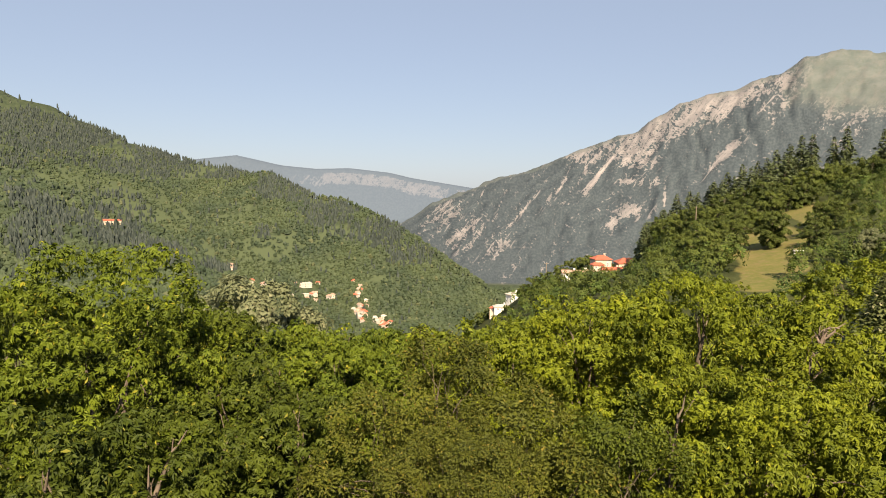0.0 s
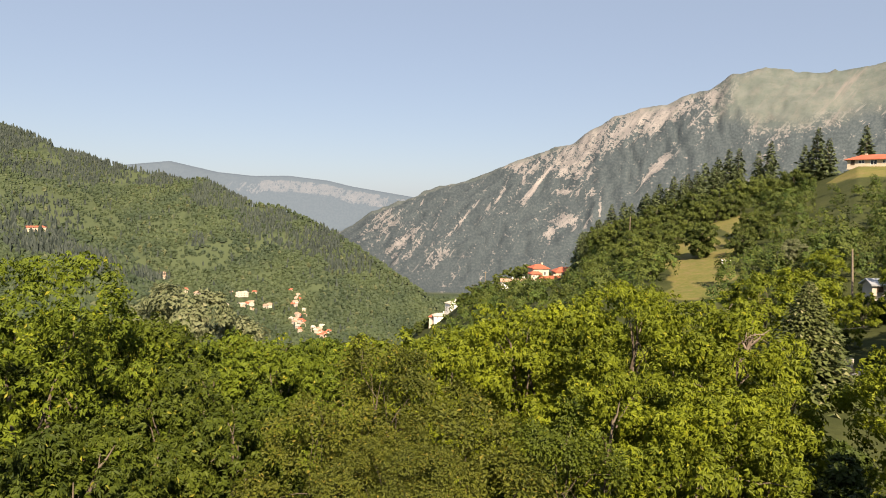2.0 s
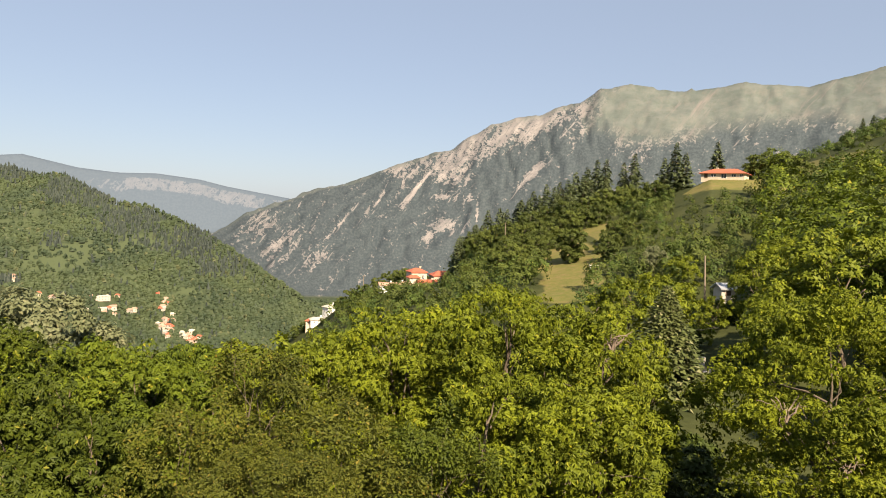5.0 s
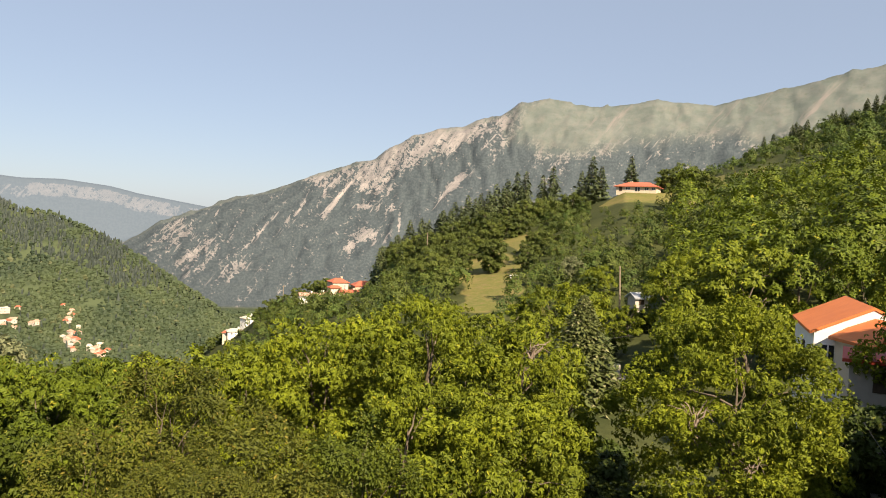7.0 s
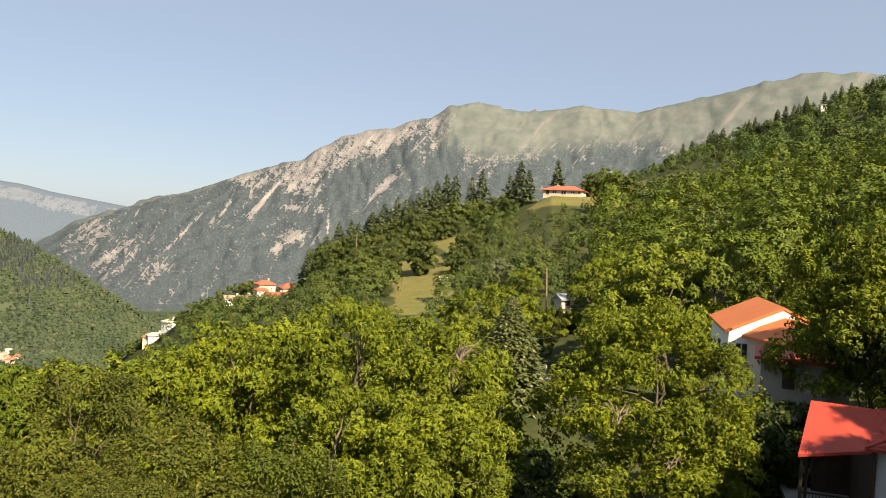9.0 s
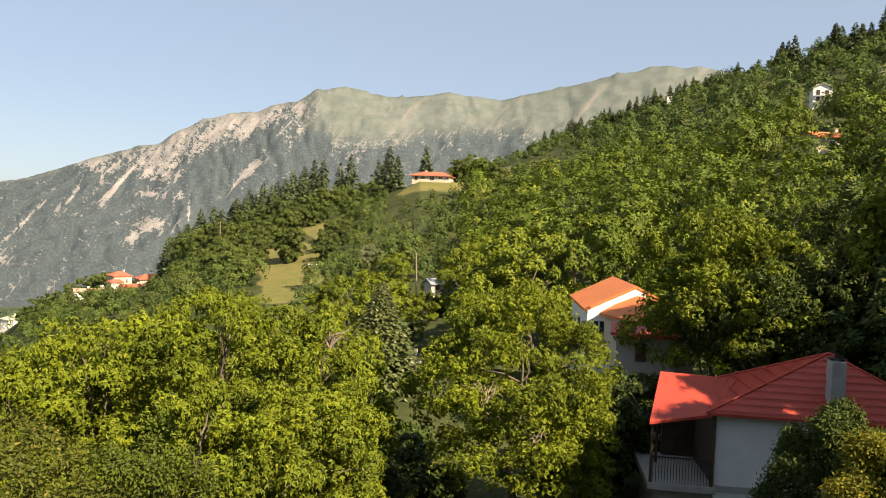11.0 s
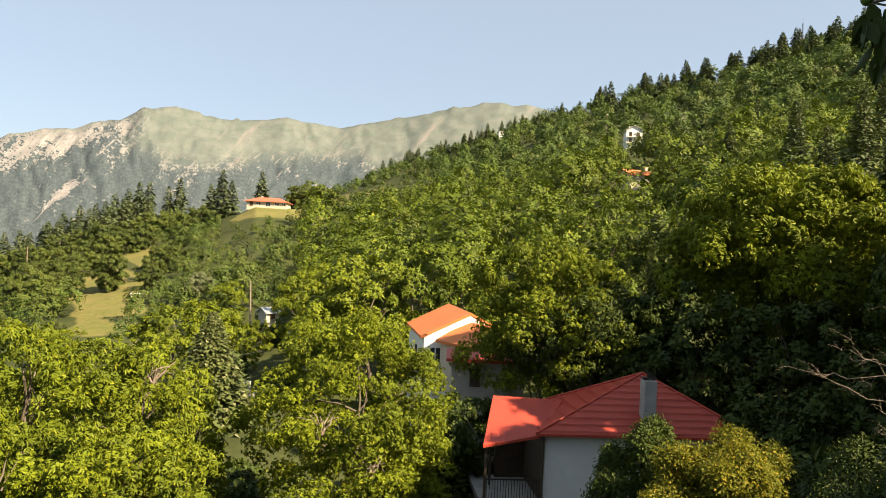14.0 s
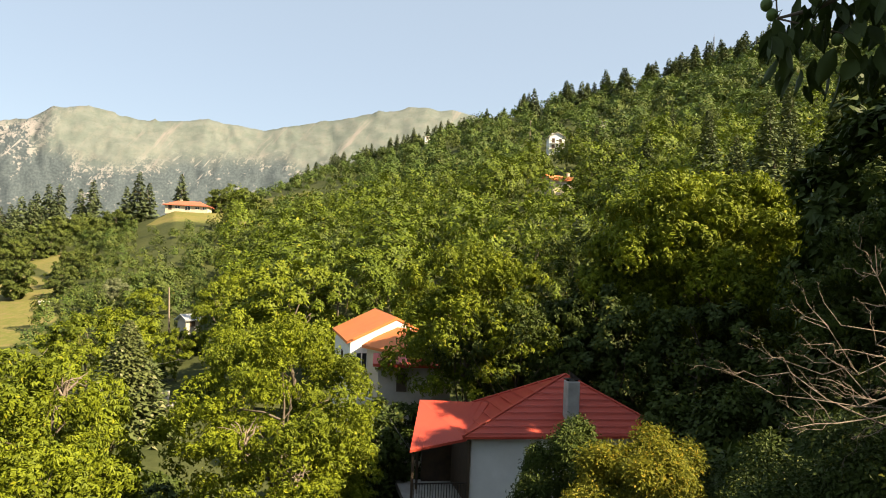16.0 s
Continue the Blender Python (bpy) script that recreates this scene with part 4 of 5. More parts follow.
WILLOW = tree_parts(380, 8.0, 3.2, GREY_LEAF, BROAD_SHOOTS, 5200, 0.0, 46, 0.16, 0.66)

tree_rng = np.random.default_rng(17)


def put(kind, name, label, az, dist, scale=1.0, group=""):
    plant(name, spot(az, dist, -0.6), kind[tree_rng.integers(len(kind))], label, "tree", tree_rng.uniform(0, 360), scale, group)


# firs on the crest of the near hill and below the ridge house
for az, dist, s in ((20.2, 238, 1.0), (21.4, 240, 1.15), (22.4, 236, 1.2), (23.4, 238, 1.15), (24.6, 240, 1.3), (25.5, 240, 1.35), (26.2, 241, 1.5), (26.9, 242, 1.45), (28.2, 243, 1.25), (29.0, 242, 1.45),
                    (31.2, 243, 1.15), (32.0, 243, 1.5), (32.7, 245, 1.3), (34.9, 246, 1.5), (17.0, 236, 1.0), (17.9, 238, 1.2), (18.8, 235, 1.1), (16.0, 238, 0.9), (21.9, 225, 1.0), (23.0, 224, 1.1),
                    (24.0, 226, 1.2), (25.2, 228, 1.2), (20.6, 222, 1.0), (19.4, 220, 1.0), (26.6, 226, 1.1)):
    put(FIRS, "fir_tree", "dark green fir on the hill crest", az, dist, s, "firs on the crest")
for az, dist, s in zip(tree_rng.uniform(15.5, 31.5, 26), tree_rng.uniform(212, 240, 26), tree_rng.uniform(0.65, 1.1, 26)):
    put(FIRS, "fir_tree", "dark green fir on the hill crest", az, dist, s, "firs on the crest")
# oaks round the meadow, the lone one on it, and those beside the houses
for az, dist, s in ((19.7, 138, 0.95), (28.6, 150, 0.8), (21.0, 128, 0.6), (21.5, 139, 0.7), (21.9, 150, 0.75), (22.2, 161, 0.8), (22.7, 171, 0.8), (23.5, 180, 0.8), (24.5, 187, 0.85), (25.5, 190, 0.85), (26.5, 192, 0.9), (27.5, 133, 0.6), (27.3, 143, 0.65), (27.9, 155, 0.75), (17.5, 205, 1.1), (18.6, 195, 1.15), (19.8, 190, 1.1), (20.8, 176, 1.0), (17.0, 238, 1.2), (17.0, 222, 1.1), (11.6, 262, 1.0), (21.2, 205, 1.1), (22.6, 208, 1.0),
                    (24.0, 205, 1.1), (25.6, 208, 1.0), (27.0, 212, 1.1), (28.3, 215, 1.1), (29.5, 205, 1.0), (30.6, 214, 1.1), (20.0, 160, 0.9), (37.7, 243, 1.3), (38.5, 246, 1.5), (39.3, 248, 1.3), (40.2, 250, 1.1),
                    (11.3, 268, 1.1), (10.3, 266, 0.95), (9.3, 266, 0.9), (8.3, 266, 0.85), (7.3, 272, 0.85), (6.5, 276, 0.8), (3.1, 304, 0.8), (2.2, 308, 0.7), (3.8, 302, 0.65), (13.5, 268, 0.9), (15.9, 262, 1.1), (16.6, 254, 1.2),
                    (10.5, 226, 0.5), (9.4, 230, 0.55), (8.3, 232, 0.6), (5.1, 286, 0.42), (6.3, 288, 0.55), (4.2, 286, 0.35)):
    put(OAKS, "oak_tree", "round dark green oak on the hillside", az, dist, s, "oaks on the hillside")
plant("oak_tree", spot(24.5, 137, -0.4), tree_parts(399, 6.9, 2.75, OAK_LEAF, TUFTS, 2300, -0.06, 60, 0.2, 0.5), "lone dense dark oak on the dry meadow", "tree")
put([WILLOW], "willow_tree", "pale grey-green willow with fine leaves", -16.0, 40, 1.55)
put([WILLOW], "willow_tree", "pale grey-green willow with fine leaves", 30.8, 118, 0.7)
for az, dist, s in ((31.0, 72, 0.95), (29.0, 66, 0.9), (40.5, 58, 1.0), (43.6, 62, 1.42), (47.2, 66, 1.4), (38.3, 80, 0.95), (39.5, 90, 0.95), (51.0, 66, 1.1), (54.5, 72, 1.15), (60.0, 64, 1.1), (65.0, 68, 1.1), (70.0, 62, 1.1),
                    (45.0, 82, 1.0), (49.0, 88, 1.05), (57.5, 86, 1.1), (62.5, 90, 1.1), (26.5, 80, 0.62), (22.0, 86, 0.6), (33.0, 104, 0.75), (76.0, 60, 1.0), (82.0, 55, 1.0), (62.4, 150, 0.75), (65.4, 152, 0.75), (63.8, 145, 0.4), (35.3, 78, 0.5), (34.3, 70, 0.45), (66.5, 150, 1.0)):
    put(YARDS if az < 46 else YARDS_MID if az < 69 else YARDS_SHADE, "walnut_tree", "leafy walnut tree among the yards", az, dist, s, "trees among the yards")


# walnuts a little below the first row, whose tops close the gaps
for az, dist, el in ((-31.0, 30, -6.0), (-23.0, 30, -6.8), (-18.8, 29, -8.2), (-14.8, 31, -9.4), (-11.0, 31, -9.8), (-7.0, 33, -10.7), (-3.0, 30, -10.3), (-0.8, 31, -9.3), (2.6, 30, -9.3), (5.2, 33, -9.2), (8.4, 31, -8.3), (15.5, 32, -6.8), (23.5, 32, -6.6)):
    top = dist * math.tan(radians(el))
    put(YARDS, "walnut_tree", "leafy walnut tree below the terrace", az, dist, (top - spot(az, dist).z + 0.6) / 9.0, "trees among the yards")
for az, dist, s in ((75.0, 118, 1.7), (77.0, 105, 1.5), (79.2, 112, 1.8), (81.0, 96, 1.6), (83.4, 104, 1.9), (70.6, 150, 1.2), (85.5, 92, 1.7), (84.0, 125, 1.9), (80.4, 130, 1.7), (87.5, 100, 1.9), (66.8, 215, 0.9), (72.4, 190, 1.1), (57.0, 200, 0.8)):
    put(SLOPE_FIRS, "fir_tree", "dark green fir among the slope's trees", az, dist, s, "firs on the slope")

plant("spruce_tree", spot(31.9, 50, -0.2), fir_mesh(395, 7.6, 4.1, 430, SPRUCE, 0.29), "dark spruce with pale young tips in the yard", "tree")


def woodland(name, label, n, where, mats, seed):
    """Hillside wood too thick to count: whole crowns of leaf tufts, joined."""
    rng = np.random.default_rng(seed)
    az, r, s = where(rng, n)
    x, y = r * np.sin(np.radians(az)), r * np.cos(np.radians(az))
    z = ground_z(x, y)
    for mat, share, tall, wide, protos, per in mats:
        pick = rng.uniform(0, 1, len(x)) < share
        p, d, q = [], [], []
        for cx, cy, cz, cs in zip(x[pick], y[pick], z[pick], s[pick]):
            m = max(10, int(per * rng.uniform(0.8, 1.2)))
            w = rng.normal(0, 1, (m, 3))
            w[:, 2] = np.abs(w[:, 2]) * 0.9 - 0.25
            w /= np.linalg.norm(w, axis=1)[:, None]
            lump = 1 + 0.28 * np.sin(w[:, 0] * 5 + cx) * np.cos(w[:, 1] * 5 + cy)
            p.append(np.array([cx, cy, cz + tall * cs * 0.4]) + w * np.array([wide, wide, tall * 0.6]) * cs * lump[:, None] * rng.uniform(0.75, 1.05, (m, 1)))
            d.append(w + [0, 0, 0.2])
            q.append(np.full(m, cs) * rng.uniform(0.8, 1.2, m))
        b = scatter(protos, np.concatenate(p), np.concatenate(d), np.concatenate(q), rng)
        tagged(new(name, mesh_of(name, b, faces_of(protos, len(b)), mat)), label, "woodland", kind="stuff")


def open_ground(az, r, rng):
    return rng.uniform(0, 1, len(az)) > meadow_mask(az, r) * 1.2


def lower_slope(rng, n):
    az, r = rng.uniform(38, 92, n), 92 + 105 * rng.uniform(0, 1, n)
    k = open_ground(az, r, rng) & (np.hypot((az - 63.9) / 2.6, (r - 152) / 26) > 1)
    return az[k], r[k], rng.uniform(0.5, 1.25, k.sum())


def right_slope(rng, n):
    az, r = rng.uniform(38, 92, n), 190 + 245 * rng.uniform(0, 1, n) ** 0.85
    k = open_ground(az, r, rng) & ~((az > 61.8) & (az < 65) & (r > 205) & (r < 250))
    return az[k], r[k], rng.uniform(0.4, 1.25, k.sum()) * np.interp(az[k], [44, 52, 75], [0.7, 0.9, 1.1])


def near_slope(rng, n):
    az = rng.uniform(-14, 46, n)
    r = np.where(az < 10, 125, 92) + np.where(az < 10, 150, 170) * rng.uniform(0, 1, n) ** 0.8
    k = open_ground(az, r, rng) & ~((az > 21.6) & (az < 27.4) & (r > 124) & (r < 205)) & ~((az > 32.6) & (az < 40.0) & (r > 202)) & (np.hypot((az - 35.3) / 2.8, (r - 228) / 15) > 1) & ~((az > 9.2) & (az < 15.8) & (r > 175) & (r < 275)) & ~((az > 3.9) & (az < 6.4) & (r > 262))
    return az[k], r[k], rng.uniform(0.4, 0.85, k.sum()) * np.where((az[k] > 31.5) & (az[k] < 41) & (r[k] > 150), 0.6, 1.0)


def valley_side(rng, n):
    az, r = rng.uniform(-36, 8, n), 180 + 700 * rng.uniform(0, 1, n)
    k = open_ground(az, r, rng)
    return az[k], r[k], rng.uniform(0.5, 0.9, k.sum())


woodland("lower_wood", "bright green walnut wood on the lower slope", 430, lower_slope, ((MID_WALNUT, 0.55, 10.0, 4.2, TUFTS, 84), (OAK_LEAF, 0.45, 8.0, 3.6, TUFTS, 70)), 24)
woodland("hillside_wood", "thick mixed green wood and scrub on the slope", 1250, right_slope, ((WOOD_LEAF, 0.55, 7.6, 3.7, COARSE, 40), (OAK_LEAF, 0.4, 7.0, 3.3, COARSE, 36)), 21)
woodland("hillside_scrub", "dark green scrub and small trees on the hill", 1650, near_slope, ((OAK_LEAF, 0.5, 6.5, 2.7, TUFTS, 32), (WOOD_LEAF, 0.4, 6, 2.5, TUFTS, 30)), 22)
woodland("valley_wood", "green wood falling away towards the valley", 500, valley_side, ((WOOD_LEAF, 0.8, 7, 3.4, COARSE, 18),), 23)


TOWNS = [(-10.6, 1514, 1.5, 45), (-6.7, 1470, 0.9, 60), (-4.7, 1432, 1.0, 40), (-13.6, 1504, 1.0, 40), (-16.5, 1574, 0.7, 40), (-24.9, 1172, 0.6, 40)]


def far_wood(name, label, n, az0, az1, r0, r1, tall, wide, mat, seed, density, girth=0.85):
    """Woods a kilometre off and more: one small uneven crown a tree."""
    rng = np.random.default_rng(seed)
    az, r = rng.uniform(az0, az1, n), r0 + (r1 - r0) * rng.uniform(0, 1, n)
    x, y = r * np.sin(np.radians(az)), r * np.cos(np.radians(az))
    k = (rng.uniform(0, 1, n) > meadow_mask(az, r) * 1.1) & (rng.uniform(0, 1, n) < density(x, y, az, r))
    x, y, m = x[k], y[k], k.sum()
    z = ground_z(x, y)
    s = rng.uniform(0.6, 1.25, m)
    side = 4
    a = np.arange(side) / side * 6.283 + rng.uniform(0, 6, (m, 1))
    jig = rng.uniform(0.7, 1.25, (m, 3, side))
    low = np.stack([np.cos(a) * 0.9, np.sin(a) * 0.9, 0 * a - 0.05], -1) * jig[:, 0, :, None]
    mid = np.stack([np.cos(a + 0.4) * girth, np.sin(a + 0.4) * girth, 0 * a + 0.6], -1) * jig[:, 1, :, None]
    tip = np.concatenate([rng.normal(0, 0.15, (m, 2)), rng.uniform(0.85, 1.15, (m, 1))], 1)[:, None]
    v = np.concatenate([low, mid, tip], 1) * np.array([wide, wide, tall]) * s[:, None, None] + np.stack([x, y, z], -1)[:, None]
    j = np.arange(side)
    j2 = (j + 1) % side
    quad = np.stack([j, j2, side + j2, side + j], -1)
    tri = np.stack([side + j, side + j2, 0 * j + 2 * side], -1)
    off = (np.arange(m) * (2 * side + 1))[:, None, None]
    tagged(new(name, mesh_of(name, v.reshape(-1, 3), [(quad + off).reshape(-1, 4), (tri + off).reshape(-1, 3)], mat)), label, "woodland", kind="stuff")


def patchy(x, y, az, r):
    town = sum(np.exp(-(((az - a) / w) ** 2) - ((r - d) / e) ** 2) for a, d, w, e in TOWNS)
    return (town < 0.75) * (0.25 + 0.75 * smooth(fbm(x / 220, y / 220, 91, 4), 0.36, 0.5)) * (1 - 0.8 * firs_up(x, y, az, r))


# stands of firs on the far hill: bearing, elevation seen from the terrace, half widths
STANDS = [(-29.0, 4.0, 7.0, 2.0), (-22.0, 2.6, 4.0, 1.2), (-17.5, 1.6, 3.0, 0.6), (-24.5, -2.2, 2.6, 2.4), (-21.5, -4.6, 1.8, 1.1), (-29.5, -3.0, 2.5, 2.5), (-12.5, 0.6, 3.2, 1.3), (-9.0, -1.4, 2.6, 1.2), (-5.0, -2.6, 2.4, 1.3), (-2.0, -4.6, 2.2, 1.0), (-14.0, -3.0, 1.3, 0.9), (-17.0, -5.6, 1.6, 0.5)]


def firs_up(x, y, az, r):
    el = np.degrees(np.arctan2(ground_z(x, y), r))
    own = (fbm(x / 130, y / 130, 95, 4) - 0.5) * 1.6
    d = np.min([np.hypot((az - a) / w, (el - e) / h) for a, e, w, h in STANDS], 0)
    return np.maximum(1 - smooth(d + own, 0.7, 1.15), 0.04)


far_wood("far_wood", "distant mixed green wood on the valley side", 72000, -37, 9, 650, 2300, 8.0, 5.2, HAZED_WOOD, 31, patchy)
far_wood("far_fir_wood", "distant dark fir wood on the hill", 62000, -37, 2, 800, 2620, 12.5, 3.4, HAZED_FIR, 32, firs_up, 0.55)


def crest_firs(rng, n):
    az = rng.uniform(44, 92, n)
    r = np.interp(az, [44, 60, 92], [455, 420, 365]) * rng.uniform(0.88, 1.06, n)
    return az, r


cr = np.random.default_rng(41)
az_c, r_c = crest_firs(cr, 290)
for a, d in zip(az_c, r_c):
    if a > 68 or cr.uniform() < (0.45 + 0.55 * math.sin(a * 1.3 + 0.4) ** 2):
        plant("fir_tree", spot(a, d, -0.3), FIRS[cr.integers(4)], "dark fir on the skyline of the slope", "tree", cr.uniform(0, 360), (cr.uniform(0.6, 1.0) if a < 60 else cr.uniform(0.8, 1.55)), "firs on the skyline")

# ---- houses ----
def gable_house(name, at, turn, w, d, h, pitch, wall, roof, label, windows=(), eave=0.35, hip=0.0, chimney=None, base=2.0, verge=None):
    """A house: w along its front (local x), d deep, h to the eaves; windows: (face, x, z, width, height, kind)."""
    ob = thing(name, Matrix.Translation(at) @ Matrix.Rotation(radians(turn), 4, "Z"), label, "house")
    rise = math.tan(radians(pitch)) * d / 2
    bm = bmesh.new()
    if hip:
        box(bm, -w / 2, -d / 2, -base, w / 2, d / 2, h)
    else:
        prism(bm, [(-w / 2, -d / 2, -base), (-w / 2, d / 2, -base), (-w / 2, d / 2, h), (-w / 2, 0, h + rise), (-w / 2, -d / 2, h)], (w, 0, 0))
    part("wall", bm, wall, ob)
    bm = bmesh.new()
    e, th = eave, 0.16
    drop = math.tan(radians(pitch)) * e
    side = e if verge is None else verge
    x0, x1 = -w / 2 - side, w / 2 + side
    for k in (0, th):
        a = [bm.verts.new((x, s * (d / 2 + e), h - drop + 0.03 + k)) for s in (-1, 1) for x in (x0, x1)]
        r0, r1 = bm.verts.new((x0 + hip, 0, h + rise + 0.03 + k)), bm.verts.new((x1 - hip, 0, h + rise + 0.03 + k))
        fs = [(a[0], a[1], r1, r0), (a[3], a[2], r0, r1), (a[2], a[0], r0), (a[1], a[3], r1)] if hip else [(a[0], a[1], r1, r0), (a[3], a[2], r0, r1)]
        for f in fs:
            bm.faces.new(f if k else f[::-1])
        if not k:
            low, lr = a, (r0, r1)
    for p, q in (((0, 1), (0, 1)), ((3, 2), (3, 2)), ((2, 0), (2, 0)), ((1, 3), (1, 3))):
        if hip or p in ((0, 1), (3, 2)):
            bm.faces.new((low[p[0]], low[p[1]], a[p[1]], a[p[0]]))
    if not hip:
        for s, (i, j), r in ((0, (0, 2), 0), (1, (1, 3), 1)):
            top = (r0, r1)[r]
            bm.faces.new((low[i], lr[r], top, a[i]))
            bm.faces.new((lr[r], low[j], a[j], top))
    part("roof", bm, roof, ob)
    for face, x, z, ww, hh, kind in windows:
        m = {"f": Matrix.Translation((0, -d / 2, 0)), "b": Matrix.Translation((0, d / 2, 0)) @ Matrix.Rotation(math.pi, 4, "Z"),
             "r": Matrix.Translation((w / 2, 0, 0)) @ Matrix.Rotation(math.pi / 2, 4, "Z"), "l": Matrix.Translation((-w / 2, 0, 0)) @ Matrix.Rotation(-math.pi / 2, 4, "Z")}[face]
        win = child("door" if kind == "door" else "window", None, ob)
        win.matrix_basis = m @ Matrix.Translation((x, 0, z))
        bm = bmesh.new()
        t = 0.07
        for q in ((-ww / 2, 0, -ww / 2 + t, hh), (ww / 2 - t, 0, ww / 2, hh), (-ww / 2 + t, 0, ww / 2 - t, t), (-ww / 2 + t, hh - t, ww / 2 - t, hh), (-t / 2, t, t / 2, hh - t)):
            box(bm, q[0], -0.06, q[1], q[2], 0.02, q[3])
        part("frame", bm, DARK_WOOD if kind in ("door", "brown") else WHITE_PAINT, win)
        bm = bmesh.new()
        box(bm, -ww / 2 + t, -0.02, t, ww / 2 - t, 0.015, hh - t)
        part("panel" if kind == "door" else "pane", bm, DARK_WOOD if kind in ("door", "brown") else GLASS, win)
    if chimney:
        cx, cy, ch = chimney
        bm = bmesh.new()
        box(bm, cx - 0.3, cy - 0.3, h, cx + 0.3, cy + 0.3, h + rise + ch, 0.02)
        box(bm, cx - 0.38, cy - 0.38, h + rise + ch, cx + 0.38, cy + 0.38, h + rise + ch + 0.12, 0.02)
        part("chimney", bm, wall, ob)
    return ob


def facing(az):
    """The turn that makes a front look back along the bearing."""
    return -az


# far villages in the valley
vr = random.Random(5)
for az0, r0, spread_a, spread_r, n in ((-10.8, 1514, 1.0, 26, 9), (-6.6, 1480, 0.55, 48, 18), (-4.75, 1436, 0.65, 30, 15), (-14.0, 1504, 1.0, 30, 5), (-16.5, 1574, 0.4, 20, 3), (-6.8, 1548, 0.6, 20, 2), (-9.0, 1500, 0.4, 14, 3)):
    for k in range(n):
        az, r = az0 + vr.uniform(-1, 1) * spread_a, r0 + vr.uniform(-1, 1) * spread_r
        w = vr.uniform(8, 13)
        wins = [("f", x, z, 1.3, 1.6, "") for x in (-w / 4, w / 4) for z in (0.9, 2.6)]
        gable_house("village_house", spot(az, r, 0.5), facing(az) + vr.uniform(-60, 60), w, vr.uniform(7, 9), vr.uniform(3.6, 5.4), 33, vr.choice((CREAM_WALL, STONE, GREY_WALL)),
                    vr.choice((ROOF_OLD, ROOF_OLD, ROOF_TILE, STONE)), "pale village house with a tiled roof in the valley", wins, 0.5, 3.0)
for az, r, w, d, h in ((-10.75, 1522, 22, 10, 7.5), (-10.5, 1498, 32, 9, 4.0), (-12.1, 1492, 18, 8, 3.0)):
    gable_house("village_hall", spot(az, r, 0.5), facing(az) + 5, w, d, h, 20, STONE, STONE, "long pale building with a flat-looking roof in the valley village", [("f", x * w / 8, z, 1.5, 1.6, "") for x in (-3, -1, 1, 3) for z in (1.0, h - 2.2)], 0.4, 3.0)
for az, r in ((-25.1, 1172), (-24.5, 1192)):
    gable_house("village_house", spot(az, r, 1.0), facing(az) + 30, 15, 9, 5, 24, CREAM_WALL, ROOF_TILE, "lone pale house with a tiled roof on the wooded hill", (("f", -3, 1, 1.4, 1.6, ""), ("f", 3, 1, 1.4, 1.6, "")), 0.5, 3.0)

# houses on the shoulder of the near hill
for az, r, z, turn, w, d, h, hip, wall, roof, label in (
        (12.4, 251, -23.4, 20, 5.6, 5.6, 3.7, 2.2, CREAM_WALL, ROOF_TILE, "tall pale house with a red tiled roof"),
        (12.15, 246, -22.9, 20, 3.6, 3.0, 1.6, 1.0, CREAM_WALL, ROOF_TILE, "small porch wing with a red tiled roof"),
        (14.55, 253, -23.3, 14, 8.6, 7.0, 2.5, 2.6, CREAM_WALL, ROOF_TILE, "broad house with a red hipped roof on the hill shoulder"),
        (13.3, 243, -24.3, 6, 6.4, 3.6, 1.8, 0.0, CREAM_WALL, ROOF_TILE, "low outbuilding with a red tiled roof"),
        (11.2, 241, -26.2, 62, 6.5, 3.6, 2.7, 0.0, WHITE_WALL, ROOF_OLD, "white house with a faded tiled roof on the hill shoulder"),
        (10.1, 243, -25.4, 8, 5.4, 3.4, 1.5, 0.0, WHITE_WALL, ROOF_OLD, "long low white house with a faded tiled roof"),
        (15.05, 239, -23.7, 25, 4.0, 3.2, 0.7, 1.4, WHITE_WALL, WHITE_PAINT, "small white hut with a pale rounded roof"),
        (5.75, 300, -43.2, 30, 5.6, 4.6, 3.9, 2.0, WHITE_WALL, STONE, "white house with a pale stone roof on the slope"),
        (4.7, 296, -46.0, 10, 6.0, 4.0, 2.0, 1.8, WHITE_WALL, STONE, "low white house on the slope"),
        (4.2, 297, -46.3, -10, 3.6, 3.0, 1.6, 1.2, CREAM_WALL, ROOF_TILE, "pale hut with a tiled roof on the slope")):
    gable_house("house", point(az, r, z), facing(az) + turn, w, d, h, 22, wall, roof, label, (("f", -w / 4, h * 0.35, 0.8, h * 0.4, ""), ("f", w / 4, h * 0.35, 0.8, h * 0.4, "")), 0.4, hip, (w / 4, 0.6, 0.5) if w > 5 else None, 6.0)

# the ridge house
gable_house("ridge_house", point(35.5, 236, 14.8), facing(35.6) - 12, 12.4, 7, 1.6, 20, CREAM_WALL, ROOF_TILE, "long low cream house with a red hipped roof on the ridge",
            (("f", -4.8, 0, 1.0, 1.4, "brown"), ("f", -2.6, 0.35, 1.5, 0.95, ""), ("f", 0.4, 0, 1.6, 1.4, ""), ("f", 3.2, 0.35, 1.4, 0.95, ""), ("f", 5.3, 0.35, 1.0, 0.95, ""), ("r", 0, 0.35, 1.2, 0.95, "")), 0.7, 3.6, (-2.5, 0.8, 0.5), 1.2)
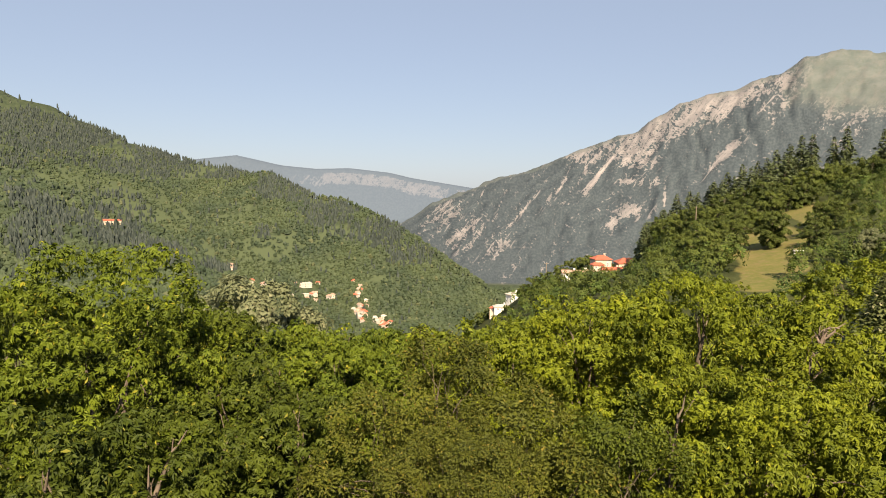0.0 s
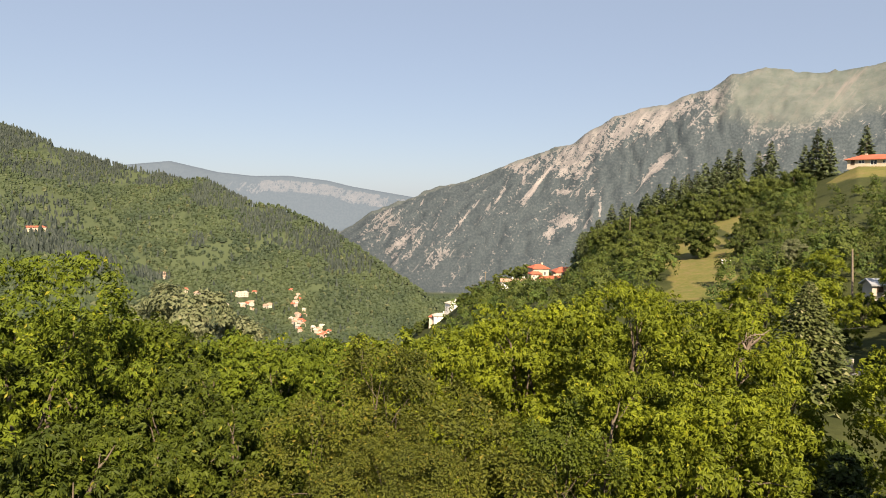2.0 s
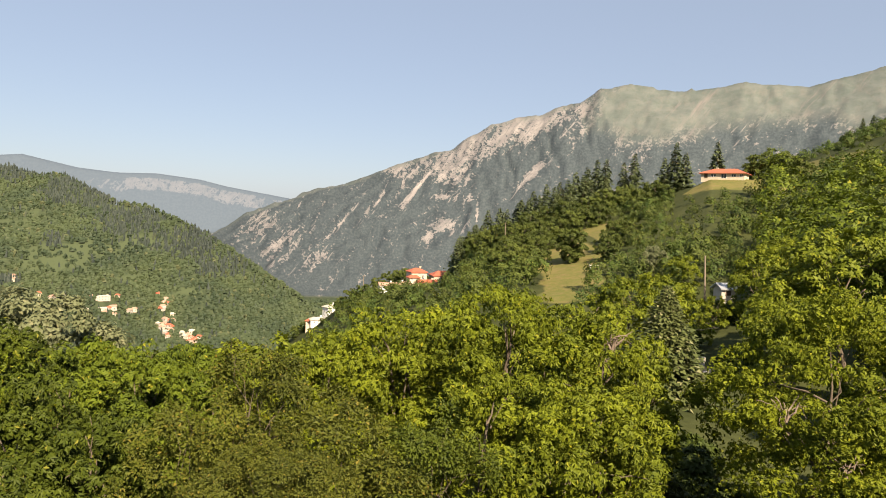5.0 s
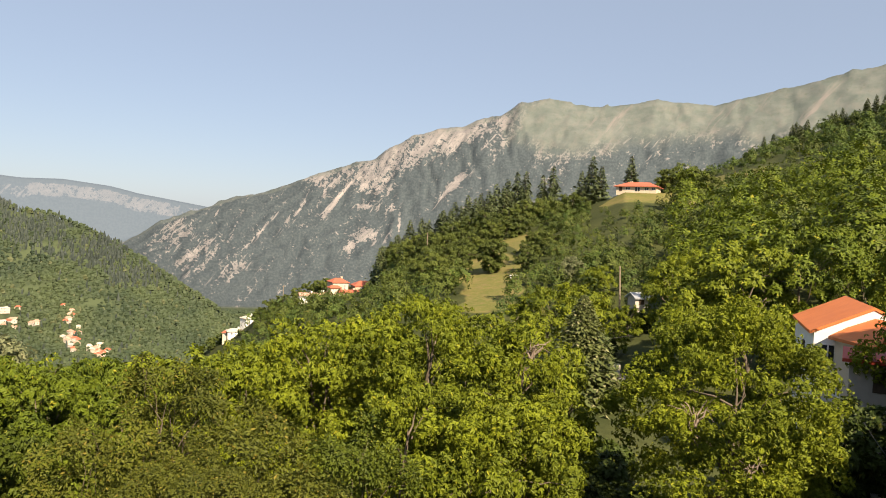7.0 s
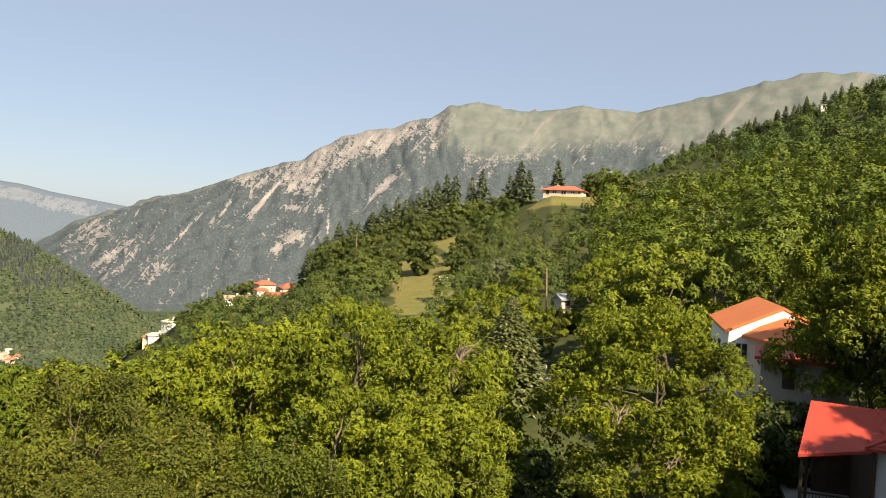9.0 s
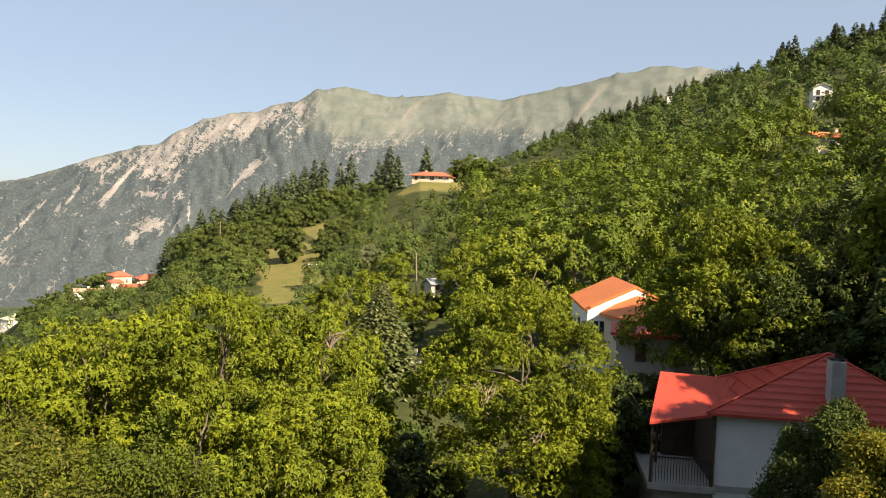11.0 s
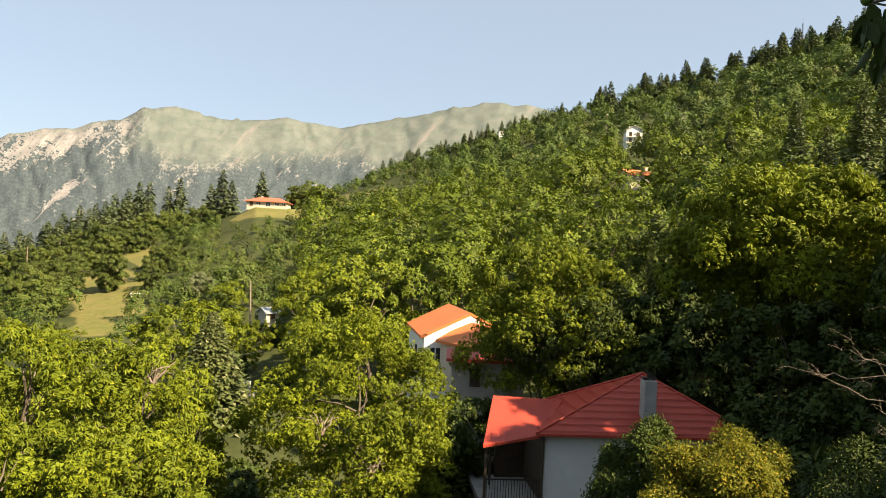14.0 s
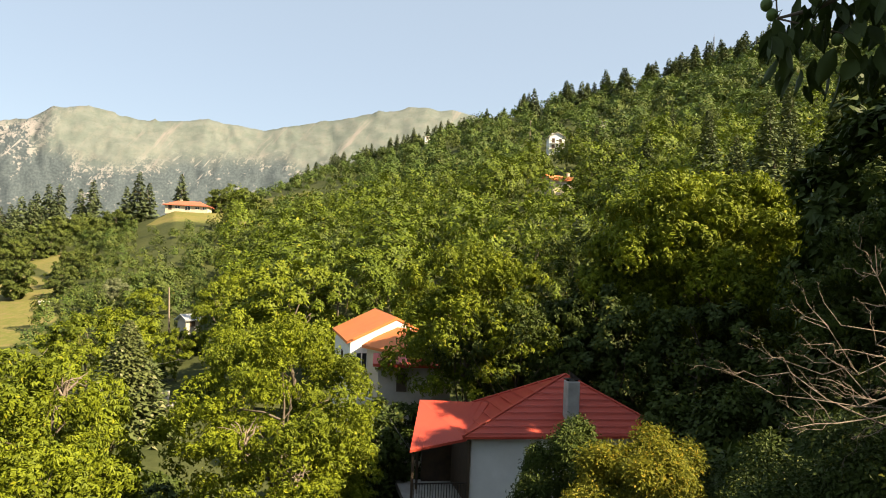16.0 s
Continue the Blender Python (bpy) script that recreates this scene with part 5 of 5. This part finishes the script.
# the white house and the others on the slope
slope_house = gable_house("slope_house", point(63.62, 236, 40.2), facing(63.6) + 100, 5.4, 5.0, 4.1, 27, WHITE_WALL, GREY_WALL, "white gabled house with dark balconies on the wooded slope",
            (("l", -1.2, 0.1, 0.9, 1.4, "brown"), ("l", 1.1, 0.2, 1.0, 1.2, "brown"), ("l", -1.2, 2.1, 0.9, 1.4, "brown"), ("l", 1.1, 2.2, 1.0, 1.1, "brown"), ("f", 0, 2.2, 0.9, 1.1, "brown")), 0.4, 0, (1.4, 0.8, 0.4), 4.0)
for z in (0.0, 1.9):
    bm = bmesh.new()
    box(bm, -3.5, -2.3, z - 0.13, -2.5, 2.3, z, 0.02)
    deck = part("balcony", bm, WHITE_WALL, slope_house)
    bm = bmesh.new()
    for y in np.linspace(-2.2, 2.2, 14):
        box(bm, -3.48, y - 0.03, z, -3.42, y + 0.03, z + 0.65)
    box(bm, -3.5, -2.3, z + 0.65, -3.4, 2.3, z + 0.72)
    part("railing", bm, DARK_WOOD, deck)
gable_house("slope_cottage", spot(64.0, 165, -0.5), facing(63.9) + 30, 6.4, 5.6, 2.8, 24, CREAM_WALL, ROOF_ORANGE, "cottage with an orange tiled roof among the trees", (("f", 0, 1, 1.2, 1.2, ""),), 0.4, 0, (2.6, 0.5, 0.9))
gable_house("slope_shed", spot(66.8, 272, 0.8), facing(65) + 10, 8, 5, 2.2, 12, GREY_WALL, TIN, "long low shed with a grey tin roof on the slope", (("f", 0, 0.6, 1.6, 1.2, "brown"),), 0.4)
gable_house("slope_hut", spot(53.4, 405, 2.2), facing(53) + 10, 2.6, 2.6, 2.0, 12, WHITE_WALL, STONE, "small white hut near the skyline", (("f", 0, 0.6, 1, 1.2, "brown"),), 0.3)
gable_house("tin_roof_shed", point(35.9, 92, -8.5), facing(35.7) + 35, 1.8, 1.6, 1.3, 30, GREY_WALL, TIN, "small stone shed with a grey tin roof", (("f", 0, 0.5, 0.7, 0.9, "brown"),), 0.3, 0, None, 4.0)

# the orange-roofed house across the yard, its annexe and lean-to
gable_house("orange_roof_house", Vector((37.8, 30.9, -12.0)), 49, 9.0, 5.6, 7.4, 26.5, WHITE_WALL, ROOF_ORANGE, "white two-storey house with an orange tiled roof behind walnut trees",
            (("l", -2.1, 5.75, 0.75, 1.1, ""), ("b", 3.2, 5.2, 0.8, 1.3, "brown"), ("b", 0.5, 5.2, 0.8, 1.3, "brown"), ("l", -2.0, 2.4, 0.8, 1.2, "brown")), 0.22, 0, None, 2.0, 0.04)
gable_house("annexe", Vector((34.5, 26.2, -12.0)), -107, 3.2, 3.9, 7.25, 26, CREAM_WALL, ROOF_ORANGE, "plain annexe with an orange tiled roof", (("f", -1.2, 4.2, 0.7, 1.0, ""),), 0.25)
gable_house("lean_to", point(52.5, 39.6, -12.0), facing(50.0), 2.9, 2.4, 6.85, 14, GREY_WALL, ROOF_RED, "grey outbuilding with a dark red roof in shade", (("f", -0.2, 5.5, 0.55, 0.95, "brown"),), 0.3)


def red_house():
    """The hipped red sheet roof on white walls below the terrace, with its lean-to veranda."""
    front, back = Vector((0.72, -0.694, 0)), Vector((0.694, 0.72, 0))
    a = Vector((23.7, 15.2, -6.5))
    m = Matrix((( front.x, back.x, 0, a.x), (front.y, back.y, 0, a.y), (0, 0, 1, a.z), (0, 0, 0, 1)))
    ob = thing("red_roof_house", m, "white house with a red hipped sheet-metal roof and a veranda", "house")
    W, D, RISE = 9.0, 4.7, 2.05
    bm = bmesh.new()
    box(bm, 0.45, 0.45, -6.0, W - 0.45, D - 0.45, 0.0)
    part("wall", bm, WHITE_WALL, ob)
    apex = Vector((W * 0.57, D * 0.58, RISE))
    bm = bmesh.new()
    c = [(0, 0, 0), (W, 0, 0), (W, D, 0), (0, D, 0)]
    lo = [bm.verts.new(p) for p in c]
    hi = [bm.verts.new((p[0], p[1], 0.1)) for p in c]
    top = bm.verts.new(apex + Vector((0, 0, 0.1)))
    bm.faces.new(lo[::-1])
    for k in range(4):
        bm.faces.new((lo[k], lo[(k + 1) % 4], hi[(k + 1) % 4], hi[k]))
        bm.faces.new((hi[k], hi[(k + 1) % 4], top))
    part("roof", bm, ROOF_RED, ob)
    # courses of sheet tile: laps across each slope
    for k in range(4):
        p, q = Vector(c[k]), Vector(c[(k + 1) % 4])
        for j in range(9):
            t = (j + 0.5) / 9.5
            s, e = p.lerp(apex, t), q.lerp(apex, t)
            bm = bmesh.new()
            n = (q - p).cross(apex - p).normalized()
            dn = ((p + q) / 2 - apex).normalized()
            prism(bm, [s + n * 0.09 + Vector((0, 0, 0.06)), e + n * 0.09 + Vector((0, 0, 0.06)), e + n * 0.09 + dn * 0.05 + Vector((0, 0, 0.066)), s + n * 0.09 + dn * 0.05 + Vector((0, 0, 0.066))], n * 0.012)
            part("course", bm, ROOF_RED, ob)
        bm = bmesh.new()
        v, f = tubes([(np.array([p + Vector((0, 0, 0.13)), p.lerp(apex, 0.5) + Vector((0, 0, 0.13)), apex + Vector((0, 0, 0.13))]), [0.045, 0.045, 0.045])], 8)
        child("ridge_cap", mesh_of("ridge_cap", v, f, ROOF_RED, True), ob)
    inv = m.inverted()
    # veranda roof
    quad = [inv @ point(53.2, 27.7, -6.98), inv @ point(57.6, 28.2, -6.57), inv @ point(59.2, 31.4, -5.72), inv @ point(53.8, 31.0, -5.66)]
    bm = bmesh.new()
    prism(bm, quad, (0, 0, 0.1))
    ver = part("veranda_roof", bm, ROOF_RED, ob, "sunlit red sheet roof over the veranda")
    for k in range(1, 9):
        t = k / 9
        bm = bmesh.new()
        v, f = tubes([(np.array([quad[0].lerp(quad[1], t) + Vector((0, 0, 0.1)), quad[3].lerp(quad[2], t) + Vector((0, 0, 0.1))]), [0.025, 0.025])], 5)
        child("seam", mesh_of("seam", v, f, ROOF_RED), ver)
    # chimney with its cowl
    cc = inv @ point(65.6, 30.2, -4.3)
    bm = bmesh.new()
    box(bm, cc.x - 0.26, cc.y - 0.26, 0.3, cc.x + 0.26, cc.y + 0.26, cc.z, 0.03)
    chim = part("chimney", bm, CONCRETE, ob, "plain grey concrete chimney")
    bm = bmesh.new()
    box(bm, cc.x - 0.3, cc.y - 0.2, cc.z + 0.06, cc.x + 0.3, cc.y + 0.2, cc.z + 0.1, 0.01, Matrix.Translation((0, 0, 0)) @ Matrix.Rotation(0.0, 4, "Y"))
    for s in (-1, 1):
        box(bm, cc.x + s * 0.2 - 0.03, cc.y - 0.1, cc.z, cc.x + s * 0.2 + 0.03, cc.y + 0.1, cc.z + 0.07)
    prism(bm, [(cc.x - 0.02, cc.y - 0.12, cc.z + 0.1), (cc.x + 0.28, cc.y - 0.12, cc.z + 0.1), (cc.x - 0.16, cc.y - 0.12, cc.z + 0.42)], (0, 0.24, 0))
    part("cowl", bm, IRON, chim, "bent dark metal cowl")
    # veranda: slab, posts, balustrade, back wall
    bm = bmesh.new()
    box(bm, -2.0, 0.1, -2.95, 0.45, D - 0.6, -2.7)
    part("veranda_slab", bm, CONCRETE, ob)
    bm = bmesh.new()
    box(bm, -1.7, 0.5, -6.0, 0.45, D - 0.8, -2.95)
    part("undercroft", bm, GREY_WALL, ob)
    # dark wood back wall and added side panel stand in for the interior's shade
    bm = bmesh.new()
    box(bm, -0.9, D - 0.9, -2.7, 0.45, D - 0.7, -0.2)
    part("veranda_shade_wall", bm, DARK_WOOD, ob)
    bm = bmesh.new()
    box(bm, 0.38, 0.5, -2.7, 0.44, D - 0.95, -0.15)
    part("shade_panel", bm, DARK_WOOD, ob)
    for x, y in ((-1.9, 0.2), (0.3, 0.2), (-1.3, 2.7)):
        bm = bmesh.new()
        box(bm, x - 0.05, y - 0.05, -2.7, x + 0.05, y + 0.05, -0.55 if x < 0 else -0.05, 0.008)
        part("post", bm, DARK_WOOD, ob)
    for k in range(20):
        x = -1.82 + k * 0.108
        bm = bmesh.new()
        box(bm, x - 0.012, 0.18, -2.7, x + 0.012, 0.204, -1.75)
        part("baluster", bm, IRON, ob)
    bm = bmesh.new()
    box(bm, -1.9, 0.17, -1.75, 0.3, 0.215, -1.7)
    part("handrail", bm, IRON, ob)
    bm = bmesh.new()
    box(bm, 0.35, 0.41, -2.95, 5.5, 0.45, -2.7)
    part("string_course", bm, CONCRETE, ob)


red_house()

# ---- small things ----


def utility_pole(at, tall, lean, label, arms=1):
    ob = thing("utility_pole", Matrix.Translation(at), label, "pole", "utility poles")
    v, f = tubes([(np.array([[0, 0, -0.6], [lean * 0.5, 0, tall * 0.5], [lean, 0, tall]]), [0.14, 0.12, 0.1])], 10)
    child("pole", mesh_of("pole", v, f, GREY_WOOD, True), ob)
    for k in range(arms):
        bm = bmesh.new()
        box(bm, lean - 0.7, -0.05, tall - 0.35 - 0.5 * k, lean + 0.7, 0.05, tall - 0.25 - 0.5 * k, 0.01)
        arm = part("crossarm", bm, GREY_WOOD, ob)
        for x in (-0.6, 0.0, 0.6):
            v, f = tubes([(np.array([[lean + x, 0, tall - 0.25 - 0.5 * k], [lean + x, 0, tall - 0.18 - 0.5 * k], [lean + x, 0, tall - 0.1 - 0.5 * k]]), [0.03, 0.06, 0.03])], 8)
            child("insulator", mesh_of("insulator", v, f, WHITE_PAINT, True), arm)
    return ob


utility_pole(spot(34.6, 97), 6.4, -0.35, "leaning weathered wooden utility pole among trees", 0)
utility_pole(spot(8.2, 268), 9.0, 0.1, "wooden utility pole with a crossarm on the hill", 1)
utility_pole(spot(61.6, 262), 10.0, 0.0, "wooden utility pole beside a white house on the slope", 1)
utility_pole(spot(19.3, 186), 8.0, 0.0, "wooden utility pole at the wood's edge", 0)


def radio_mast(at, tall):
    """A lattice mast: three legs, rungs and bracing, with an aerial."""
    ob = thing("radio_mast", Matrix.Translation(at), "thin dark lattice radio mast above the skyline firs", "mast")
    feet = [(0.5 * math.cos(a), 0.5 * math.sin(a)) for a in (0, 2.094, 4.189)]
    for x, y in feet:
        v, f = tubes([(np.array([[x, y, -0.5], [x * 0.7, y * 0.7, tall / 2], [x * 0.4, y * 0.4, tall]]), [0.09, 0.08, 0.07])], 6)
        child("leg", mesh_of("leg", v, f, IRON), ob)
    lines = []
    for k in range(14):
        t0, t1 = k / 14, (k + 1) / 14
        for j in range(3):
            (x, y), (u, w) = feet[j], feet[(j + 1) % 3]
            a, b = 1 - 0.6 * t0, 1 - 0.6 * t1
            lines.append((np.array([[x * a, y * a, tall * t0], [u * b, w * b, tall * t1]]), [0.03, 0.03]))
    child("bracing", mesh_of("bracing", *tubes(lines, 4), IRON), ob)
    v, f = tubes([(np.array([[0, 0, tall - 0.2], [0, 0, tall + 2.5]]), [0.05, 0.03])], 6)
    child("aerial", mesh_of("aerial", v, f, IRON), ob)


radio_mast(spot(75.2, 372), 17)


def field_hut(at, turn):
    ob = thing("field_hut", Matrix.Translation(at) @ Matrix.Rotation(radians(turn), 4, "Z"), "small white hut at the foot of the meadow", "hut")
    bm = bmesh.new()
    box(bm, -0.65, -0.45, -0.4, 0.65, 0.45, 0.5, 0.02)
    part("wall", bm, WHITE_PAINT, ob)
    bm = bmesh.new()
    prism(bm, [(-0.75, -0.55, 0.49), (-0.75, 0.55, 0.49), (-0.75, 0, 0.78)], (1.5, 0, 0))
    part("roof", bm, WHITE_PAINT, ob)
    bm = bmesh.new()
    box(bm, 0.1, -0.48, -0.1, 0.45, -0.45, 0.4)
    part("door", bm, DARK_WOOD, ob)


field_hut(spot(26.3, 127, 0.0), -20)


def rough_stone(rng, r):
    bm = bmesh.new()
    bmesh.ops.create_icosphere(bm, subdivisions=1, radius=r)
    for v in bm.verts:
        v.co = Vector((v.co.x * rng.uniform(0.7, 1.25), v.co.y * rng.uniform(0.7, 1.25), v.co.z * rng.uniform(0.5, 0.9)))
    return bm


def stone_heap(at):
    ob = thing("stone_heap", Matrix.Translation(at), "heap of pale broken stones on the dry lawn", "stones")
    rng = random.Random(3)
    for k in range(26):
        bm = rough_stone(rng, rng.uniform(0.12, 0.32))
        bmesh.ops.translate(bm, verts=bm.verts, vec=(rng.uniform(-1.6, 1.6), rng.uniform(-0.5, 0.5), rng.uniform(0.05, 0.4)))
        part("stone", bm, STONE if rng.random() < 0.92 else ROOF_OLD, ob)


stone_heap(spot(35.2, 60))


def picket_fence(a, b, tall, label):
    ob = thing("fence", Matrix.Translation(a), label, "fence")
    way = b - a
    n = int(way.length / 0.16)
    for k in range(n):
        p = way * (k / n)
        z = float(ground_z(a.x + p.x, a.y + p.y)) - a.z
        bm = bmesh.new()
        box(bm, p.x - 0.03, p.y - 0.015, z - 0.1, p.x + 0.03, p.y + 0.015, z + tall, 0.0)
        part("picket", bm, DARK_WOOD, ob)
    for h in (0.25, 0.8):
        pts = np.array([[way.x * t, way.y * t, float(ground_z(a.x + way.x * t, a.y + way.y * t)) - a.z + tall * h] for t in np.linspace(0, 1, 8)])
        child("rail", mesh_of("rail", *tubes([(pts, [0.035] * 8)], 5), DARK_WOOD), ob)


# the fence's dark wood colour carries the shade that falls on it
picket_fence(spot(31.5, 33.8), spot(36.5, 33.0), 0.62, "low picket fence darkened to stand for the yard shade")


def yard_wall(at, turn, length):
    """A low wall of single stones."""
    ob = thing("yard_wall", Matrix.Translation(at) @ Matrix.Rotation(radians(turn), 4, "Z"), "low pale rubble wall at the end of the lawn", "wall")
    rng = random.Random(8)
    for row in range(3):
        x = -length / 2
        while x < length / 2:
            w = rng.uniform(0.3, 0.55)
            bm = bmesh.new()
            box(bm, x, -0.2 - rng.uniform(0, 0.04), row * 0.34 - 0.1, x + w - 0.03, 0.2, row * 0.34 + 0.21, 0.03)
            part("stone", bm, STONE, ob)
            x += w


yard_wall(spot(33.4, 62), -34, 3.2)


def cable(a, b, sag, label):
    t = np.linspace(0, 1, 14)[:, None]
    p = np.array(a) * (1 - t) + np.array(b) * t
    p[:, 2] -= sag * 4 * (t * (1 - t))[:, 0]
    tagged(new("cable", mesh_of("cable", *tubes([(p, [0.014] * 14)], 5), CABLE)), label, "cable")


cable(point(53.6, 28.2, -7.2), point(49.9, 40.4, -6.2), 0.3, "thin dark cable between two houses")
cable(point(35.6, 57, -7.4), point(30.8, 52, -7.2), 0.2, "thin dark cable across the yard")


def close_by(az, r, z):
    """A point by bearing and distance from the terrace's outer corner."""
    return point(az, r, z) + Vector((0.12, 0.03, 0.02))


def dead_tree(at, tips):
    """A fallen bare tree on the bank: crooked pale boughs that fork again and again."""
    rng = np.random.default_rng(77)
    ob = thing("dead_tree", Matrix.Translation(at), "bare dead tree with pale crooked branches leaning over the bank", "tree")
    base = np.array(at)

    def bough(a, b, r, depth, lines):
        n = 7
        t = np.linspace(0, 1, n)[:, None]
        long = np.linalg.norm(b - a)
        p = a + (b - a) * t
        p[1:-1] += rng.normal(0, 0.045 * long, (n - 2, 3))
        lines.append((p, r * (1 - 0.75 * t[:, 0])))
        if depth:
            for k in range(6 if depth > 1 else 3):
                i = rng.integers(1, n)
                d = unit(unit(b - a) + rng.normal(0, 0.5, 3))
                bough(p[i], p[i] + d * long * rng.uniform(0.14, 0.34), r * 0.5 * (1 - 0.4 * i / n), depth - 1, lines)

    foot = np.array([0.0, 0.0, -0.3])
    fork = np.array(close_by(92.5, 7.4, -0.95)) - base
    v, f = tubes([limb(rng, foot, fork, 0.12, 0.07, 6, 0.05)], 8)
    child("trunk", mesh_of("trunk", v, f, PALE_BARK, True), ob)
    for tip in tips:
        lines = []
        bough(fork + rng.normal(0, 0.08, 3), np.array(tip) - base, 0.011, 3, lines)
        child("bough", mesh_of("bough", *tubes(lines, 5), PALE_BARK, True), ob)


dead_tree(spot(99.0, 8.2), [close_by(78.8, 7.0, -0.83), close_by(80.0, 6.8, -0.95), close_by(81.6, 7.2, -0.3), close_by(81.0, 6.4, -1.15), close_by(86.0, 7.0, 0.35), close_by(84.5, 6.6, -0.5), close_by(80.4, 7.4, -0.7), close_by(83.0, 7.1, -0.15), close_by(84.5, 6.9, -1.0)])


def dead_branch(at):
    """A crooked bare stick that stands up from the bank."""
    rng = np.random.default_rng(5)
    ob = thing("dead_branch", Matrix.Translation(at), "bare crooked pale branch standing in the dark yard", "branch")
    tops = [np.array(q) for q in ((0.0, 0.1, 1.5), (0.45, 0.0, 1.1), (-0.5, 0.1, 0.9))]
    for tip in tops:
        lines = [limb(rng, np.array([0.0, 0.0, -0.4]), tip, 0.035, 0.01, 8, 0.12), limb(rng, tip * 0.6, tip * 0.8 + rng.normal(0, 0.2, 3), 0.014, 0.006, 5)]
        child("twig", mesh_of("twig", *tubes(lines, 6), PALE_BARK, True), ob)


dead_branch(spot(47.3, 22.5))


def walnut_leaf_mesh(length, width):
    """A single blade with a folded rib and a curled tip, thick enough to see."""
    bm = bmesh.new()
    rows = [(0.0, 0.05), (0.15, 0.6), (0.38, 1.0), (0.65, 0.82), (0.86, 0.42), (1.0, 0.03)]
    grid = [[bm.verts.new((s * w * width / 2, t * length, -0.12 * length * t * t + abs(s) * width * 0.12)) for s in (-1, -0.5, 0, 0.5, 1)] for t, w in rows]
    for a, b in zip(grid, grid[1:]):
        for k in range(4):
            bm.faces.new((a[k], a[k + 1], b[k + 1], b[k]))
    me = bpy.data.meshes.new("leaf")
    bm.to_mesh(me)
    bm.free()
    me.materials.append(SHADED_BOUGH_LEAF)
    me.polygons.foreach_set("use_smooth", [True] * len(me.polygons))
    return me


def overhanging_walnut():
    """The walnut tree beside the terrace, whose bough hangs into the view."""
    rng = np.random.default_rng(12)
    at = spot(118, 4.2)
    ob = thing("overhanging_walnut_tree", Matrix.Translation(at), "walnut tree with a dark hanging bough and green nuts", "tree")
    base = np.array(at)
    lobe = np.array([(1.5 * math.cos(a) + 0.8, 1.5 * math.sin(a) - 1.2, 5.4 + rng.uniform(-0.5, 0.8), 0.9, 0.7) for a in np.linspace(0, 6.28, 9)[:-1]])
    v, f = wood_of(rng, 4.6, lobe, 0.16, 0.5, 7)
    child("trunk", mesh_of("trunk", v, f, BARK, True), ob)
    p, d = crown_points(rng, lobe, 1800, 5.4)
    b = scatter(WALNUT_SHOOTS, p, d, rng.uniform(0.8, 1.1, len(p)), rng)
    child("crown", mesh_of("crown", b, blades(len(b) // 4), WALNUT), ob)
    R0 = 2.9
    spine = [np.array(close_by(a - 1.5, r, z + 0.05)) - base for a, r, z in ((116, 3.6, 2.6), (100, 3.2, 1.7), (91, 3.0, 1.15), (86.5, R0, 1.02), (83.5, R0, 0.95), (81.0, R0, 0.93))]
    child("bough", mesh_of("bough", *tubes([(np.array(spine), [0.05, 0.035, 0.022, 0.014, 0.009, 0.005])], 7), BARK, True), ob)
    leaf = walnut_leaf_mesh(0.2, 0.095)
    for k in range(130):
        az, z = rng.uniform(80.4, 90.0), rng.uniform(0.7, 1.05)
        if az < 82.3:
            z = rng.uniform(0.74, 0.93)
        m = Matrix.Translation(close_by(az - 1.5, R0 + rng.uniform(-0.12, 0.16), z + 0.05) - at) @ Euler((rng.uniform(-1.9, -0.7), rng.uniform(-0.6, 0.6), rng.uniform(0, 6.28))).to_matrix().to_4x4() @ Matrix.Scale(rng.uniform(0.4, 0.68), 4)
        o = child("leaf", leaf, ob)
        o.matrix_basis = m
    for az, z, r in ((80.25, 0.985, 0.022), (80.65, 0.945, 0.021), (84.9, 0.83, 0.02)):
        bm = bmesh.new()
        bmesh.ops.create_uvsphere(bm, u_segments=14, v_segments=10, radius=r)
        for v in bm.verts:
            v.co = Vector((v.co.x, v.co.y, v.co.z * 1.15)) + (close_by(az - 1.5, R0, z + 0.05) - at)
        nut = part("nut", bm, NUT, ob, "round green walnut", True)
        a = np.array(close_by(az - 1.5, R0, z + 0.05) - at)
        child("stalk", mesh_of("stalk", *tubes([(np.array([a, a + [0.02, -0.03, 0.02], spine[-1]]), [0.003, 0.003, 0.004])], 5), BARK), nut)


overhanging_walnut()
